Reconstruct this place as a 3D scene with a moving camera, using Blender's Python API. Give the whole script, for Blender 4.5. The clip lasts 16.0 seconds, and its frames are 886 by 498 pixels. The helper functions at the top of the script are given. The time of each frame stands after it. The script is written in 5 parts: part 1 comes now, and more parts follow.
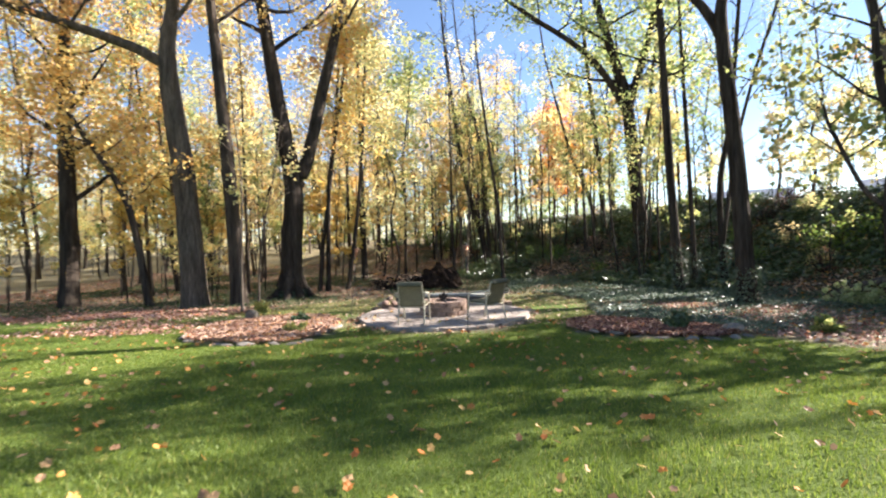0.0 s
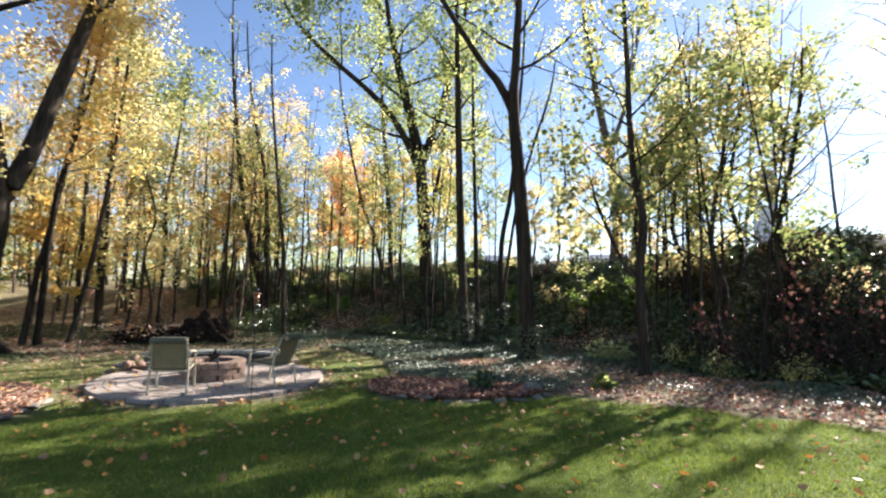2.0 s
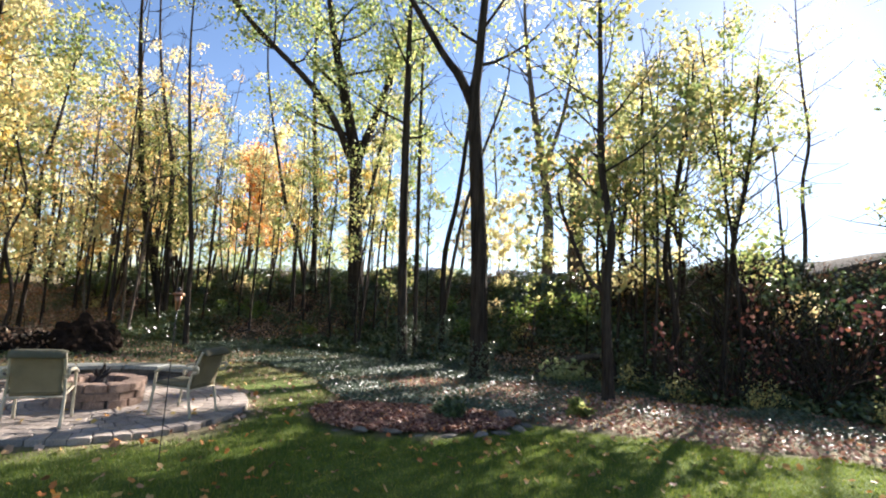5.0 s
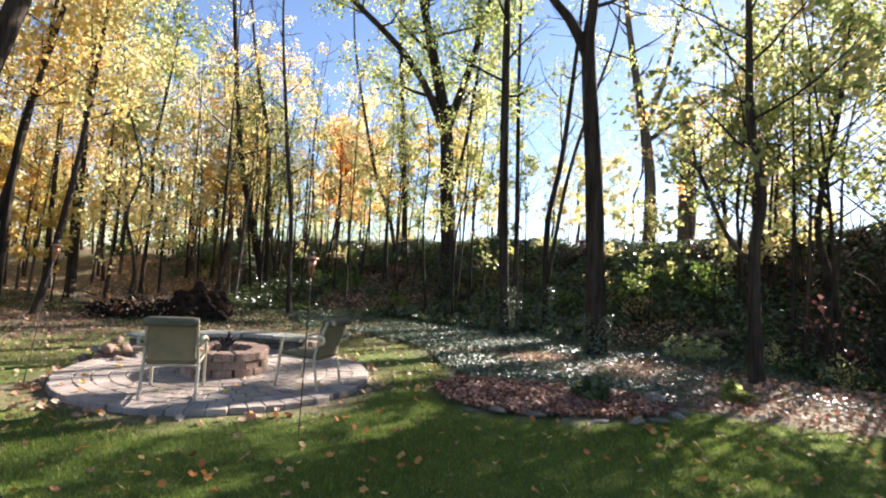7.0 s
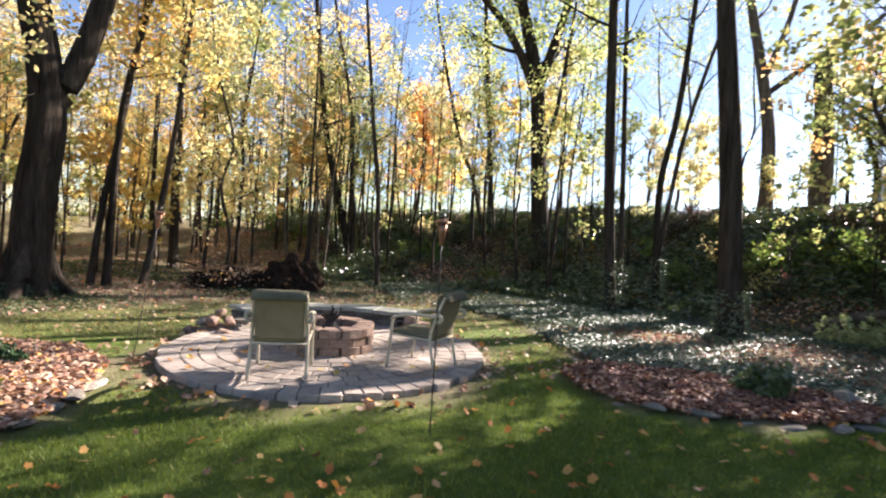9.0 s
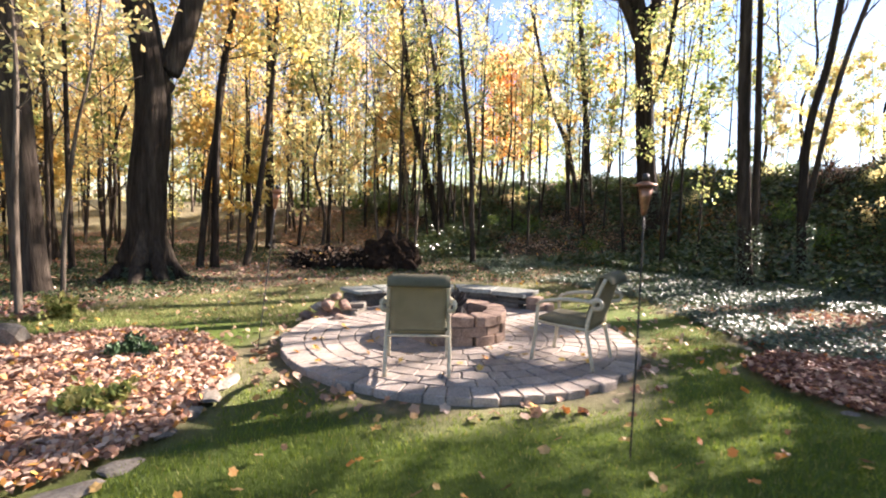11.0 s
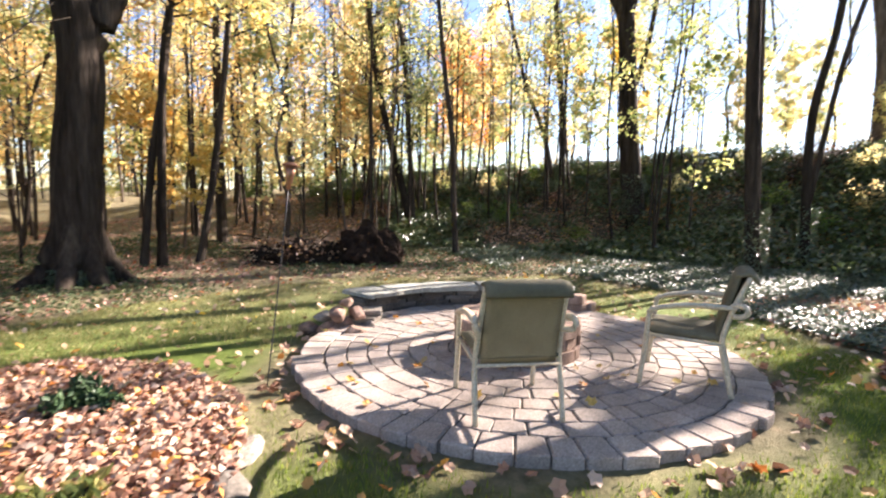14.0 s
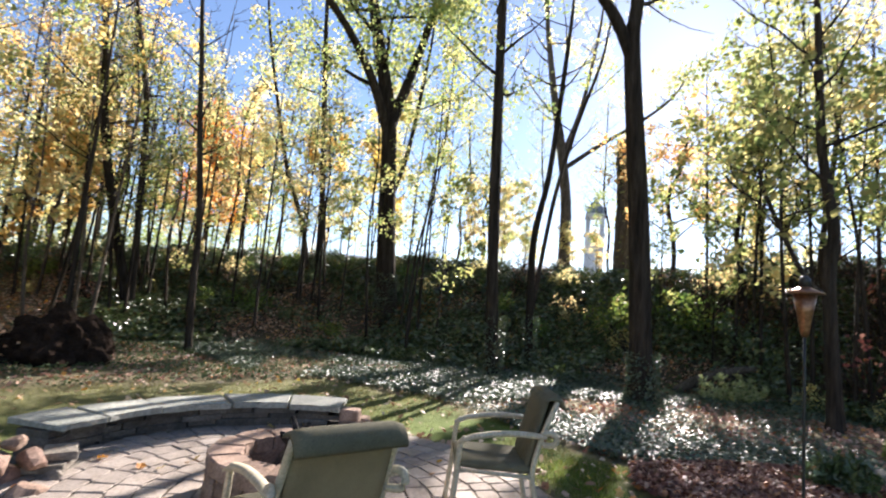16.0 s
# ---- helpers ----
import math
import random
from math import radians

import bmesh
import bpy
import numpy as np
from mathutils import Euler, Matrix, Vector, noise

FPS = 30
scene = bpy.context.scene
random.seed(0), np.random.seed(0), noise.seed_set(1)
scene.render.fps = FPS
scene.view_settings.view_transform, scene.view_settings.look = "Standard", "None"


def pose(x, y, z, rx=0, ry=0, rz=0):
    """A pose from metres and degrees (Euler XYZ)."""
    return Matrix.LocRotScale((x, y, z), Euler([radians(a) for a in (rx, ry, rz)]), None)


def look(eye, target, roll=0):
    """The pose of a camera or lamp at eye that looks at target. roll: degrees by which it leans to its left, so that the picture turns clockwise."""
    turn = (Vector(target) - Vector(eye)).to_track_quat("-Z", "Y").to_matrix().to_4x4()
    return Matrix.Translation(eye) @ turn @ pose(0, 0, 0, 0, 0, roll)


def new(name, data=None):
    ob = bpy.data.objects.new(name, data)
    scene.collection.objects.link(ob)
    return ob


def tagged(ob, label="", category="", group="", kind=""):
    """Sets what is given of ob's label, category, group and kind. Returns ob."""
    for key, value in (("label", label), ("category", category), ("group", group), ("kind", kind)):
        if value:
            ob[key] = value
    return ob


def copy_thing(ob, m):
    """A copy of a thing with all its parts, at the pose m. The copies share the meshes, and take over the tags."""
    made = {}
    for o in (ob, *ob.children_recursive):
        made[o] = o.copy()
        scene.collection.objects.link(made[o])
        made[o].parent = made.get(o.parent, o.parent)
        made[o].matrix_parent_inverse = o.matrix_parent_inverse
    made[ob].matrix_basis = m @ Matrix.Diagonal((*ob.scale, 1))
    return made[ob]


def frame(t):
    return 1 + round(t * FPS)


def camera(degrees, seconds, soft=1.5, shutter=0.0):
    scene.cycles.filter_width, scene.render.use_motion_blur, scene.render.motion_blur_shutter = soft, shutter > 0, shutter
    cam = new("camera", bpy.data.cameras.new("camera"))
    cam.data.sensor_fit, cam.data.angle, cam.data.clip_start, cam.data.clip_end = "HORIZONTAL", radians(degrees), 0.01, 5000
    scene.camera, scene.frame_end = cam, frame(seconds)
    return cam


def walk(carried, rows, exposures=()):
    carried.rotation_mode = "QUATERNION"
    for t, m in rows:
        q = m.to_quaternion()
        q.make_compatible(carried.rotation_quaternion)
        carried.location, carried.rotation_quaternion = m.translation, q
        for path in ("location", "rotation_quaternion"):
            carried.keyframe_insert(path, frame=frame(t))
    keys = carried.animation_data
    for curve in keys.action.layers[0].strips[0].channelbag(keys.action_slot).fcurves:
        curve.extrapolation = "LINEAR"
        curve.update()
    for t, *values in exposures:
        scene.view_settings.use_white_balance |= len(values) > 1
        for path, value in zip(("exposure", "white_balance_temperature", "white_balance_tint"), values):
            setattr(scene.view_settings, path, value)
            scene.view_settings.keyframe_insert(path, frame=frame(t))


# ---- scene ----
cam = camera(83.6, 16.0, soft=2.0, shutter=0.4)
METRES, EYE, TILT, LEAN, TURN = 9.3, 1.5, 0.0, 0.0, 0.0
ROWS = [
    (0.0, 0.0, 0.0, 0.0, -0.03, -1.02, 1.57),
    (0.5, -0.0104, 0.0441, -0.0009, -5.36, -0.42, 1.13),
    (1.0, -0.0203, 0.0838, -0.0019, -11.73, 1.02, 0.36),
    (1.5, -0.0304, 0.1158, -0.0019, -19.44, 3.12, -0.42),
    (2.0, -0.0297, 0.1475, -0.0018, -25.66, 4.79, -1.38),
    (2.5, -0.0243, 0.1748, -0.0007, -30.55, 5.65, -1.96),
    (3.0, -0.0233, 0.2076, -0.0026, -35.43, 6.37, -2.33),
    (5.5, -0.0531, 0.3689, -0.0099, -36.09, 6.57, -3.87),
    (6.0, -0.0536, 0.4004, -0.013, -31.15, 4.99, -3.72),
    (6.5, -0.0619, 0.4293, -0.0174, -28.48, 3.71, -3.51),
    (7.0, -0.0745, 0.4579, -0.0205, -27.75, 2.8, -3.69),
    (7.5, -0.0763, 0.4903, -0.0233, -25.49, 1.5, -4.15),
    (8.0, -0.0783, 0.5133, -0.0242, -23.19, 0.39, -4.26),
    (8.5, -0.0859, 0.5402, -0.0274, -21.98, -0.03, -4.02),
    (9.0, -0.0961, 0.5796, -0.0301, -19.52, -0.93, -3.58),
    (9.5, -0.1059, 0.6109, -0.0328, -15.48, -2.32, -2.81),
    (10.0, -0.1145, 0.6347, -0.0327, -13.21, -3.33, -2.11),
    (12.5, -0.2049, 0.7716, -0.0417, -10.07, -5.73, -1.32),
    (13.0, -0.2169, 0.7974, -0.0443, -10.75, -6.68, -0.42),
    (13.5, -0.2241, 0.8268, -0.0454, -13.04, -7.33, -0.3),
    (14.0, -0.2286, 0.8544, -0.0441, -17.72, -5.5, -1.04),
    (14.5, -0.2372, 0.8808, -0.0401, -25.3, -2.95, -1.9),
    (15.0, -0.2366, 0.9057, -0.0377, -33.68, 0.24, -2.99),
    (15.5, -0.2325, 0.9275, -0.0345, -41.37, 3.73, -3.93),
    (16.0, -0.229, 0.9471, -0.034, -46.95, 6.45, -5.11),
]
walk(cam, [(t, pose(0, 0, EYE, TILT, LEAN, TURN) @ pose(METRES * x, METRES * y, METRES * z, 90 + pitch, roll, yaw)) for t, x, y, z, yaw, pitch, roll in ROWS], [(0.0, 2.28, 6250, 16), (1.5, 2.17, 6250, 16), (2.5, 1.87, 6250, 16), (3.0, 2.22, 6250, 16), (5.5, 1.97, 6250, 17), (6.5, 2.12, 6300, 18), (7.5, 2.14, 6350, 19), (9.0, 2.15, 6450, 20), (10.0, 2.37, 6550, 22), (12.5, 2.47, 6650, 24), (13.5, 2.42, 6650, 24), (14.5, 2.67, 6550, 22), (15.0, 2.67, 6450, 20), (15.5, 2.3, 6350, 19), (16.0, 2.0, 6250, 18)])

# ---- light ----
SUN_AZ, SUN_EL = 72.5, 28.0
sun_dir = Vector((math.cos(radians(SUN_EL)) * math.sin(radians(SUN_AZ)), math.cos(radians(SUN_EL)) * math.cos(radians(SUN_AZ)), math.sin(radians(SUN_EL))))
world = bpy.data.worlds.new("world")
scene.world = world
world.use_nodes = True
wn = world.node_tree.nodes
sky = wn.new("ShaderNodeTexSky")
sky.sky_type = "NISHITA"
sky.sun_disc = False
sky.sun_elevation = radians(SUN_EL)
sky.sun_rotation = radians(SUN_AZ)
sky.altitude = 600
sky.air_density, sky.dust_density, sky.ozone_density = 1.0, 0.25, 2.0
wn["Background"].inputs["Strength"].default_value = 0.052
world.node_tree.links.new(sky.outputs["Color"], wn["Background"].inputs["Color"])
sun = new("sun", bpy.data.lights.new("sun", "SUN"))
sun.data.energy = 5.0
sun.data.angle = radians(0.6)
sun.data.color = (1.0, 0.93, 0.82)
sun.matrix_world = look(sun_dir * 80, (0, 0, 0))

# ---- materials ----


def material(name, rough=0.8, spec=0.3):
    m = bpy.data.materials.new(name)
    m.use_nodes = True
    b = m.node_tree.nodes["Principled BSDF"]
    b.inputs["Roughness"].default_value = rough
    b.inputs["Specular IOR Level"].default_value = spec
    return m, m.node_tree.nodes, m.node_tree.links, b


def ramp(nodes, stops):
    r = nodes.new("ShaderNodeValToRGB")
    el = r.color_ramp.elements
    while len(el) < len(stops):
        el.new(0.5)
    for e, (p, c) in zip(el, stops):
        e.position, e.color = p, (*c, 1)
    return r


def noise_tex(nodes, links, scale, detail=5, rough=0.6, stretch=(1, 1, 1), coords="Object"):
    tc, mp, n = nodes.new("ShaderNodeTexCoord"), nodes.new("ShaderNodeMapping"), nodes.new("ShaderNodeTexNoise")
    mp.inputs["Scale"].default_value = stretch
    n.inputs["Scale"].default_value, n.inputs["Detail"].default_value, n.inputs["Roughness"].default_value = scale, detail, rough
    links.new(tc.outputs[coords], mp.inputs["Vector"])
    links.new(mp.outputs["Vector"], n.inputs["Vector"])
    return n.outputs["Fac"]


def mixed(nodes, links, a, b, fac, kind="MIX"):
    m = nodes.new("ShaderNodeMix")
    m.data_type, m.blend_type = "RGBA", kind
    if isinstance(fac, float):
        m.inputs["Factor"].default_value = fac
    else:
        links.new(fac, m.inputs["Factor"])
    for s, v in (("A", a), ("B", b)):
        sock = [i for i in m.inputs if i.name == s and i.type == "RGBA"][0]
        if isinstance(v, tuple):
            sock.default_value = (*v, 1)
        else:
            links.new(v, sock)
    return [o for o in m.outputs if o.type == "RGBA"][0]


def bump(nodes, links, b, height, strength, distance):
    n = nodes.new("ShaderNodeBump")
    n.inputs["Strength"].default_value, n.inputs["Distance"].default_value = strength, distance
    links.new(height, n.inputs["Height"])
    links.new(n.outputs["Normal"], b.inputs["Normal"])


def surface(name, stops, scale=6, rough=0.8, spec=0.3, fine=60, depth=0.004, stretch=(1, 1, 1), vary=0.25, metal=0.0):
    """Two scales of mottling, a shade of its own for each object, and fine relief."""
    m, nd, lk, b = material(name, rough, spec)
    b.inputs["Metallic"].default_value = metal
    big = noise_tex(nd, lk, scale, 4, 0.6, stretch)
    small = noise_tex(nd, lk, fine, 4, 0.65, stretch)
    r = ramp(nd, stops)
    lk.new(big, r.inputs["Fac"])
    g = ramp(nd, [(0.3, (0.45, 0.45, 0.45)), (0.7, (1.25, 1.25, 1.25))])
    lk.new(small, g.inputs["Fac"])
    c = mixed(nd, lk, r.outputs["Color"], g.outputs["Color"], 0.8, "MULTIPLY")
    info, hsv, mr = nd.new("ShaderNodeObjectInfo"), nd.new("ShaderNodeHueSaturation"), nd.new("ShaderNodeMapRange")
    mr.inputs["To Min"].default_value, mr.inputs["To Max"].default_value = 1 - vary, 1 + vary
    lk.new(info.outputs["Random"], mr.inputs["Value"])
    lk.new(mr.outputs["Result"], hsv.inputs["Value"])
    lk.new(c, hsv.inputs["Color"])
    lk.new(hsv.outputs["Color"], b.inputs["Base Color"])
    bump(nd, lk, b, small, 0.8, depth)
    return m


def leaf_material(name, stops, through_light=0.75, rough=0.5, spec=0.3, hue=0.02):
    """Leaves: every leaf its own colour, thin enough for the sun to shine through."""
    m, nd, lk, b = material(name, rough, spec)
    geo, info = nd.new("ShaderNodeNewGeometry"), nd.new("ShaderNodeObjectInfo")
    r = ramp(nd, stops)
    lk.new(geo.outputs["Random Per Island"], r.inputs["Fac"])
    hsv, mr = nd.new("ShaderNodeHueSaturation"), nd.new("ShaderNodeMapRange")
    mr.inputs["To Min"].default_value, mr.inputs["To Max"].default_value = 0.5 - hue, 0.5 + hue
    lk.new(info.outputs["Random"], mr.inputs["Value"])
    lk.new(mr.outputs["Result"], hsv.inputs["Hue"])
    lk.new(r.outputs["Color"], hsv.inputs["Color"])
    lk.new(hsv.outputs["Color"], b.inputs["Base Color"])
    if through_light:
        tr, mx = nd.new("ShaderNodeBsdfTranslucent"), nd.new("ShaderNodeMixShader")
        lk.new(hsv.outputs["Color"], tr.inputs["Color"])
        mx.inputs["Fac"].default_value = through_light
        lk.new(b.outputs["BSDF"], mx.inputs[1])
        lk.new(tr.outputs["BSDF"], mx.inputs[2])
        lk.new(mx.outputs["Shader"], nd["Material Output"].inputs["Surface"])
    return m


BARK = surface("bark", [(0.3, (0.024, 0.018, 0.014)), (0.7, (0.09, 0.071, 0.054))], 7, 0.95, 0.1, 24, 0.06, (1, 1, 0.12), 0.3)
BARK_GREY = surface("grey_bark", [(0.3, (0.065, 0.05, 0.038)), (0.7, (0.19, 0.155, 0.118))], 6, 0.95, 0.1, 24, 0.045, (1, 1, 0.14), 0.25)
STONE = surface("limestone", [(0.3, (0.15, 0.13, 0.105)), (0.7, (0.31, 0.275, 0.225))], 5, 0.9, 0.2, 40, 0.006, vary=0.3)
BOULDER = surface("fieldstone", [(0.3, (0.2, 0.115, 0.085)), (0.7, (0.42, 0.29, 0.22))], 5, 0.85, 0.25, 40, 0.006, vary=0.35)
PAVER = surface("concrete_paver", [(0.3, (0.285, 0.238, 0.198)), (0.7, (0.43, 0.368, 0.312))], 5, 0.9, 0.2, 70, 0.003, vary=0.17)
# the bench wall's stone, darkened in its colour for the shade on its front
SHADED_WALLSTONE = surface("shaded_bench_wall_stone", [(0.3, (0.075, 0.068, 0.058)), (0.7, (0.18, 0.162, 0.138))], 6, 0.9, 0.2, 45, 0.008, vary=0.35)
BLOCK = surface("wall_block", [(0.3, (0.22, 0.15, 0.11)), (0.7, (0.42, 0.3, 0.23))], 7, 0.95, 0.15, 60, 0.006, vary=0.22)
SLATE = surface("flagstone", [(0.3, (0.22, 0.23, 0.2)), (0.7, (0.36, 0.36, 0.31))], 3, 0.75, 0.3, 30, 0.004, vary=0.15)
JOINT = surface("joint_sand", [(0.3, (0.12, 0.105, 0.085)), (0.7, (0.25, 0.215, 0.175))], 20, 1.0, 0.1, 120, 0.002)
CHAR = surface("charred_wood", [(0.3, (0.015, 0.013, 0.012)), (0.7, (0.09, 0.08, 0.075))], 12, 0.95, 0.1, 60, 0.006)
ASH = surface("ash", [(0.3, (0.03, 0.028, 0.026)), (0.7, (0.16, 0.15, 0.14))], 10, 1.0, 0.05, 80, 0.006)
FRAME = surface("cream_painted_metal", [(0.3, (0.5, 0.44, 0.31)), (0.7, (0.62, 0.55, 0.4))], 8, 0.4, 0.5, 60, 0.0006, vary=0.03)
CLOTH = surface("olive_cloth", [(0.3, (0.125, 0.115, 0.074)), (0.7, (0.19, 0.175, 0.115))], 6, 0.9, 0.15, 220, 0.001, vary=0.04)
MESHCLOTH = surface("sling_mesh", [(0.3, (0.25, 0.2, 0.115)), (0.7, (0.32, 0.262, 0.155))], 5, 0.85, 0.2, 300, 0.0008, vary=0.04)
SOIL = surface("dark_soil", [(0.3, (0.018, 0.012, 0.009)), (0.7, (0.06, 0.04, 0.028))], 4, 1.0, 0.05, 24, 0.03)
WOOD = surface("weathered_wood", [(0.3, (0.22, 0.15, 0.09)), (0.7, (0.42, 0.31, 0.2))], 6, 0.8, 0.2, 50, 0.003, (1, 1, 0.15))
BLACK = surface("black_metal", [(0.3, (0.015, 0.015, 0.015)), (0.7, (0.035, 0.033, 0.03))], 10, 0.5, 0.5, 90, 0.001)
WALLPAINT = surface("pale_siding", [(0.3, (0.5, 0.5, 0.5)), (0.7, (0.62, 0.62, 0.62))], 1, 0.8, 0.2, 8, 0.004)
ROOF = surface("grey_shingle", [(0.3, (0.3, 0.32, 0.35)), (0.7, (0.42, 0.44, 0.47))], 1, 0.9, 0.2, 10, 0.01)
TOWERSTONE = surface("tower_stone", [(0.3, (0.66, 0.65, 0.62)), (0.7, (0.8, 0.79, 0.76))], 0.6, 0.9, 0.2, 6, 0.01)
DOME = surface("lead_dome", [(0.3, (0.2, 0.24, 0.28)), (0.7, (0.3, 0.34, 0.38))], 0.8, 0.6, 0.4, 6, 0.01)
WOODCOVER = leaf_material("dull_cover_leaf", [(0.0, (0.06, 0.085, 0.035)), (0.6, (0.1, 0.125, 0.05)), (1.0, (0.17, 0.17, 0.08))], 0.25, 0.6, 0.25)
GLASS = material("dark_glass", 0.1, 0.6)[0]
GLASS.node_tree.nodes["Principled BSDF"].inputs["Base Color"].default_value = (0.03, 0.035, 0.045, 1)

GOLD = leaf_material("golden_leaf", [(0.0, (0.58, 0.31, 0.08)), (0.3, (0.7, 0.47, 0.14)), (0.65, (0.76, 0.57, 0.22)), (1.0, (0.58, 0.51, 0.22))], hue=0.018)
YELLOW = leaf_material("yellow_leaf", [(0.0, (0.72, 0.52, 0.2)), (0.4, (0.8, 0.68, 0.32)), (0.75, (0.66, 0.65, 0.31)), (1.0, (0.4, 0.46, 0.22))])
LIME = leaf_material("yellow_green_leaf", [(0.0, (0.5, 0.43, 0.16)), (0.35, (0.38, 0.39, 0.14)), (0.75, (0.25, 0.31, 0.1)), (1.0, (0.15, 0.21, 0.07))])
GREEN = leaf_material("green_leaf", [(0.0, (0.3, 0.34, 0.08)), (0.4, (0.16, 0.24, 0.05)), (1.0, (0.08, 0.14, 0.035))], 0.4)
ORANGE = leaf_material("orange_leaf", [(0.0, (0.55, 0.22, 0.03)), (0.5, (0.7, 0.34, 0.05)), (1.0, (0.7, 0.46, 0.1))], hue=0.02)
IVY = leaf_material("ivy_leaf", [(0.0, (0.04, 0.07, 0.024)), (0.5, (0.068, 0.11, 0.034)), (0.9, (0.1, 0.15, 0.045)), (1.0, (0.24, 0.19, 0.07))], 0.2, 0.4, 1.0)
VINCA = leaf_material("vinca_leaf", [(0.0, (0.045, 0.075, 0.035)), (0.6, (0.075, 0.115, 0.055)), (1.0, (0.13, 0.15, 0.08))], 0.15, 0.5, 1.0)
LITTER = leaf_material("fallen_leaf", [(0.0, (0.2, 0.095, 0.055)), (0.3, (0.38, 0.21, 0.13)), (0.6, (0.48, 0.32, 0.21)), (0.88, (0.56, 0.43, 0.32)), (0.95, (0.55, 0.2, 0.04)), (1.0, (0.6, 0.4, 0.08))], 0.15, 0.6, 0.35)
RUSSET = leaf_material("russet_fallen_leaf", [(0.0, (0.09, 0.032, 0.02)), (0.4, (0.2, 0.085, 0.055)), (0.75, (0.33, 0.17, 0.11)), (0.93, (0.44, 0.29, 0.19)), (1.0, (0.55, 0.2, 0.04))], 0.15, 0.6, 0.35)
BRIGHT = leaf_material("bright_fallen_leaf", [(0.0, (0.5, 0.16, 0.04)), (0.3, (0.6, 0.28, 0.06)), (0.5, (0.55, 0.36, 0.12)), (0.75, (0.42, 0.26, 0.14)), (1.0, (0.26, 0.13, 0.06))], 0.25, 0.55, 0.35)
GRASS = leaf_material("grass_blade", [(0.0, (0.11, 0.16, 0.022)), (0.5, (0.18, 0.24, 0.032)), (0.9, (0.25, 0.29, 0.05)), (1.0, (0.36, 0.31, 0.11))], 0.5, 0.5, 0.3)
DRYGRASS = leaf_material("sparse_grass_blade", [(0.0, (0.14, 0.16, 0.045)), (0.5, (0.25, 0.25, 0.08)), (1.0, (0.42, 0.35, 0.17))], 0.35, 0.6, 0.25)
PALE = leaf_material("pale_green_leaf", [(0.0, (0.24, 0.32, 0.12)), (0.6, (0.36, 0.43, 0.2)), (1.0, (0.5, 0.52, 0.28))], 0.4)
FIR = leaf_material("evergreen_needle", [(0.0, (0.02, 0.05, 0.02)), (1.0, (0.05, 0.1, 0.04))], 0.1, 0.5, 0.3)

# ---- mesh helpers ----
rng = np.random.default_rng(7)


def mesh_from(name, v, f, mats, smooth=False):
    me = bpy.data.meshes.new(name)
    v, f = np.asarray(v, dtype=np.float32), np.asarray(f, dtype=np.int32)
    k = f.shape[1]
    me.vertices.add(len(v))
    me.vertices.foreach_set("co", v.ravel())
    me.loops.add(len(f) * k)
    me.loops.foreach_set("vertex_index", f.ravel())
    me.polygons.add(len(f))
    me.polygons.foreach_set("loop_start", np.arange(0, len(f) * k, k, dtype=np.int32))
    me.polygons.foreach_set("use_smooth", np.full(len(f), smooth, dtype=bool))
    me.update(calc_edges=True)
    me.validate()
    me.materials.append(mats)
    return me


def part(name, bm, mat, parent, label=""):
    """Links a bmesh, or a ready mesh, as one mesh object under a thing."""
    if isinstance(bm, bmesh.types.BMesh):
        me = bpy.data.meshes.new(name)
        bm.to_mesh(me)
        bm.free()
        me.materials.append(mat)
    else:
        me = bm
    ob = new(name, me)
    if parent:
        ob.parent = parent
    if label:
        ob["label"] = label
    return ob


def thing(name, m, label, category, group="", kind=""):
    ob = new(name)
    ob.empty_display_size = 0.2
    ob.matrix_world = m
    return tagged(ob, label, category, group, kind)


def smooth_path(pts, n):
    """A smooth line through a few points: Catmull-Rom."""
    p = np.array([pts[0], *pts, pts[-1]], dtype=float)
    out = []
    segs = len(pts) - 1
    for i in range(n):
        s = i / (n - 1) * segs
        k = min(int(s), segs - 1)
        t = s - k
        a, b, c, d = p[k:k + 4]
        out.append(0.5 * (2 * b + (c - a) * t + (2 * a - 5 * b + 4 * c - d) * t * t + (3 * b - a - 3 * c + d) * t ** 3))
    return np.array(out)


def tube(path, radii, segs, lumps=0.0, furrows=0.0):
    """Rings along a path: vertices and quads, the end closed to a point by its taper."""
    path, radii = np.asarray(path, float), np.asarray(radii, float)
    d = np.gradient(path, axis=0)
    d /= np.linalg.norm(d, axis=1)[:, None] + 1e-9
    ref = np.where(np.abs(d[:, 2:3]) > 0.9, np.array([[1.0, 0, 0]]), np.array([[0, 0, 1.0]]))
    u = np.cross(d, ref)
    u /= np.linalg.norm(u, axis=1)[:, None] + 1e-9
    w = np.cross(d, u)
    a = np.linspace(0, 2 * np.pi, segs, endpoint=False)
    r = radii[:, None] * (1 + lumps * rng.standard_normal((len(path), segs)))
    if furrows:
        ridge, swing = rng.standard_normal(segs) * furrows, rng.standard_normal(segs) * furrows
        k = np.linspace(0, 9, len(path))[:, None]
        r = r * (1 + ridge[None, :] * np.cos(k * 0.5 + np.arange(segs)) + swing[None, :] * np.sin(k + np.arange(segs) * 2.0))
    v = path[:, None, :] + r[..., None] * (np.cos(a)[None, :, None] * u[:, None, :] + np.sin(a)[None, :, None] * w[:, None, :])
    i = np.arange(len(path) - 1)[:, None] * segs
    j = np.arange(segs)[None, :]
    k = (j + 1) % segs
    f = np.stack([i + j, i + k, i + segs + k, i + segs + j], axis=-1).reshape(-1, 4)
    return v.reshape(-1, 3), f


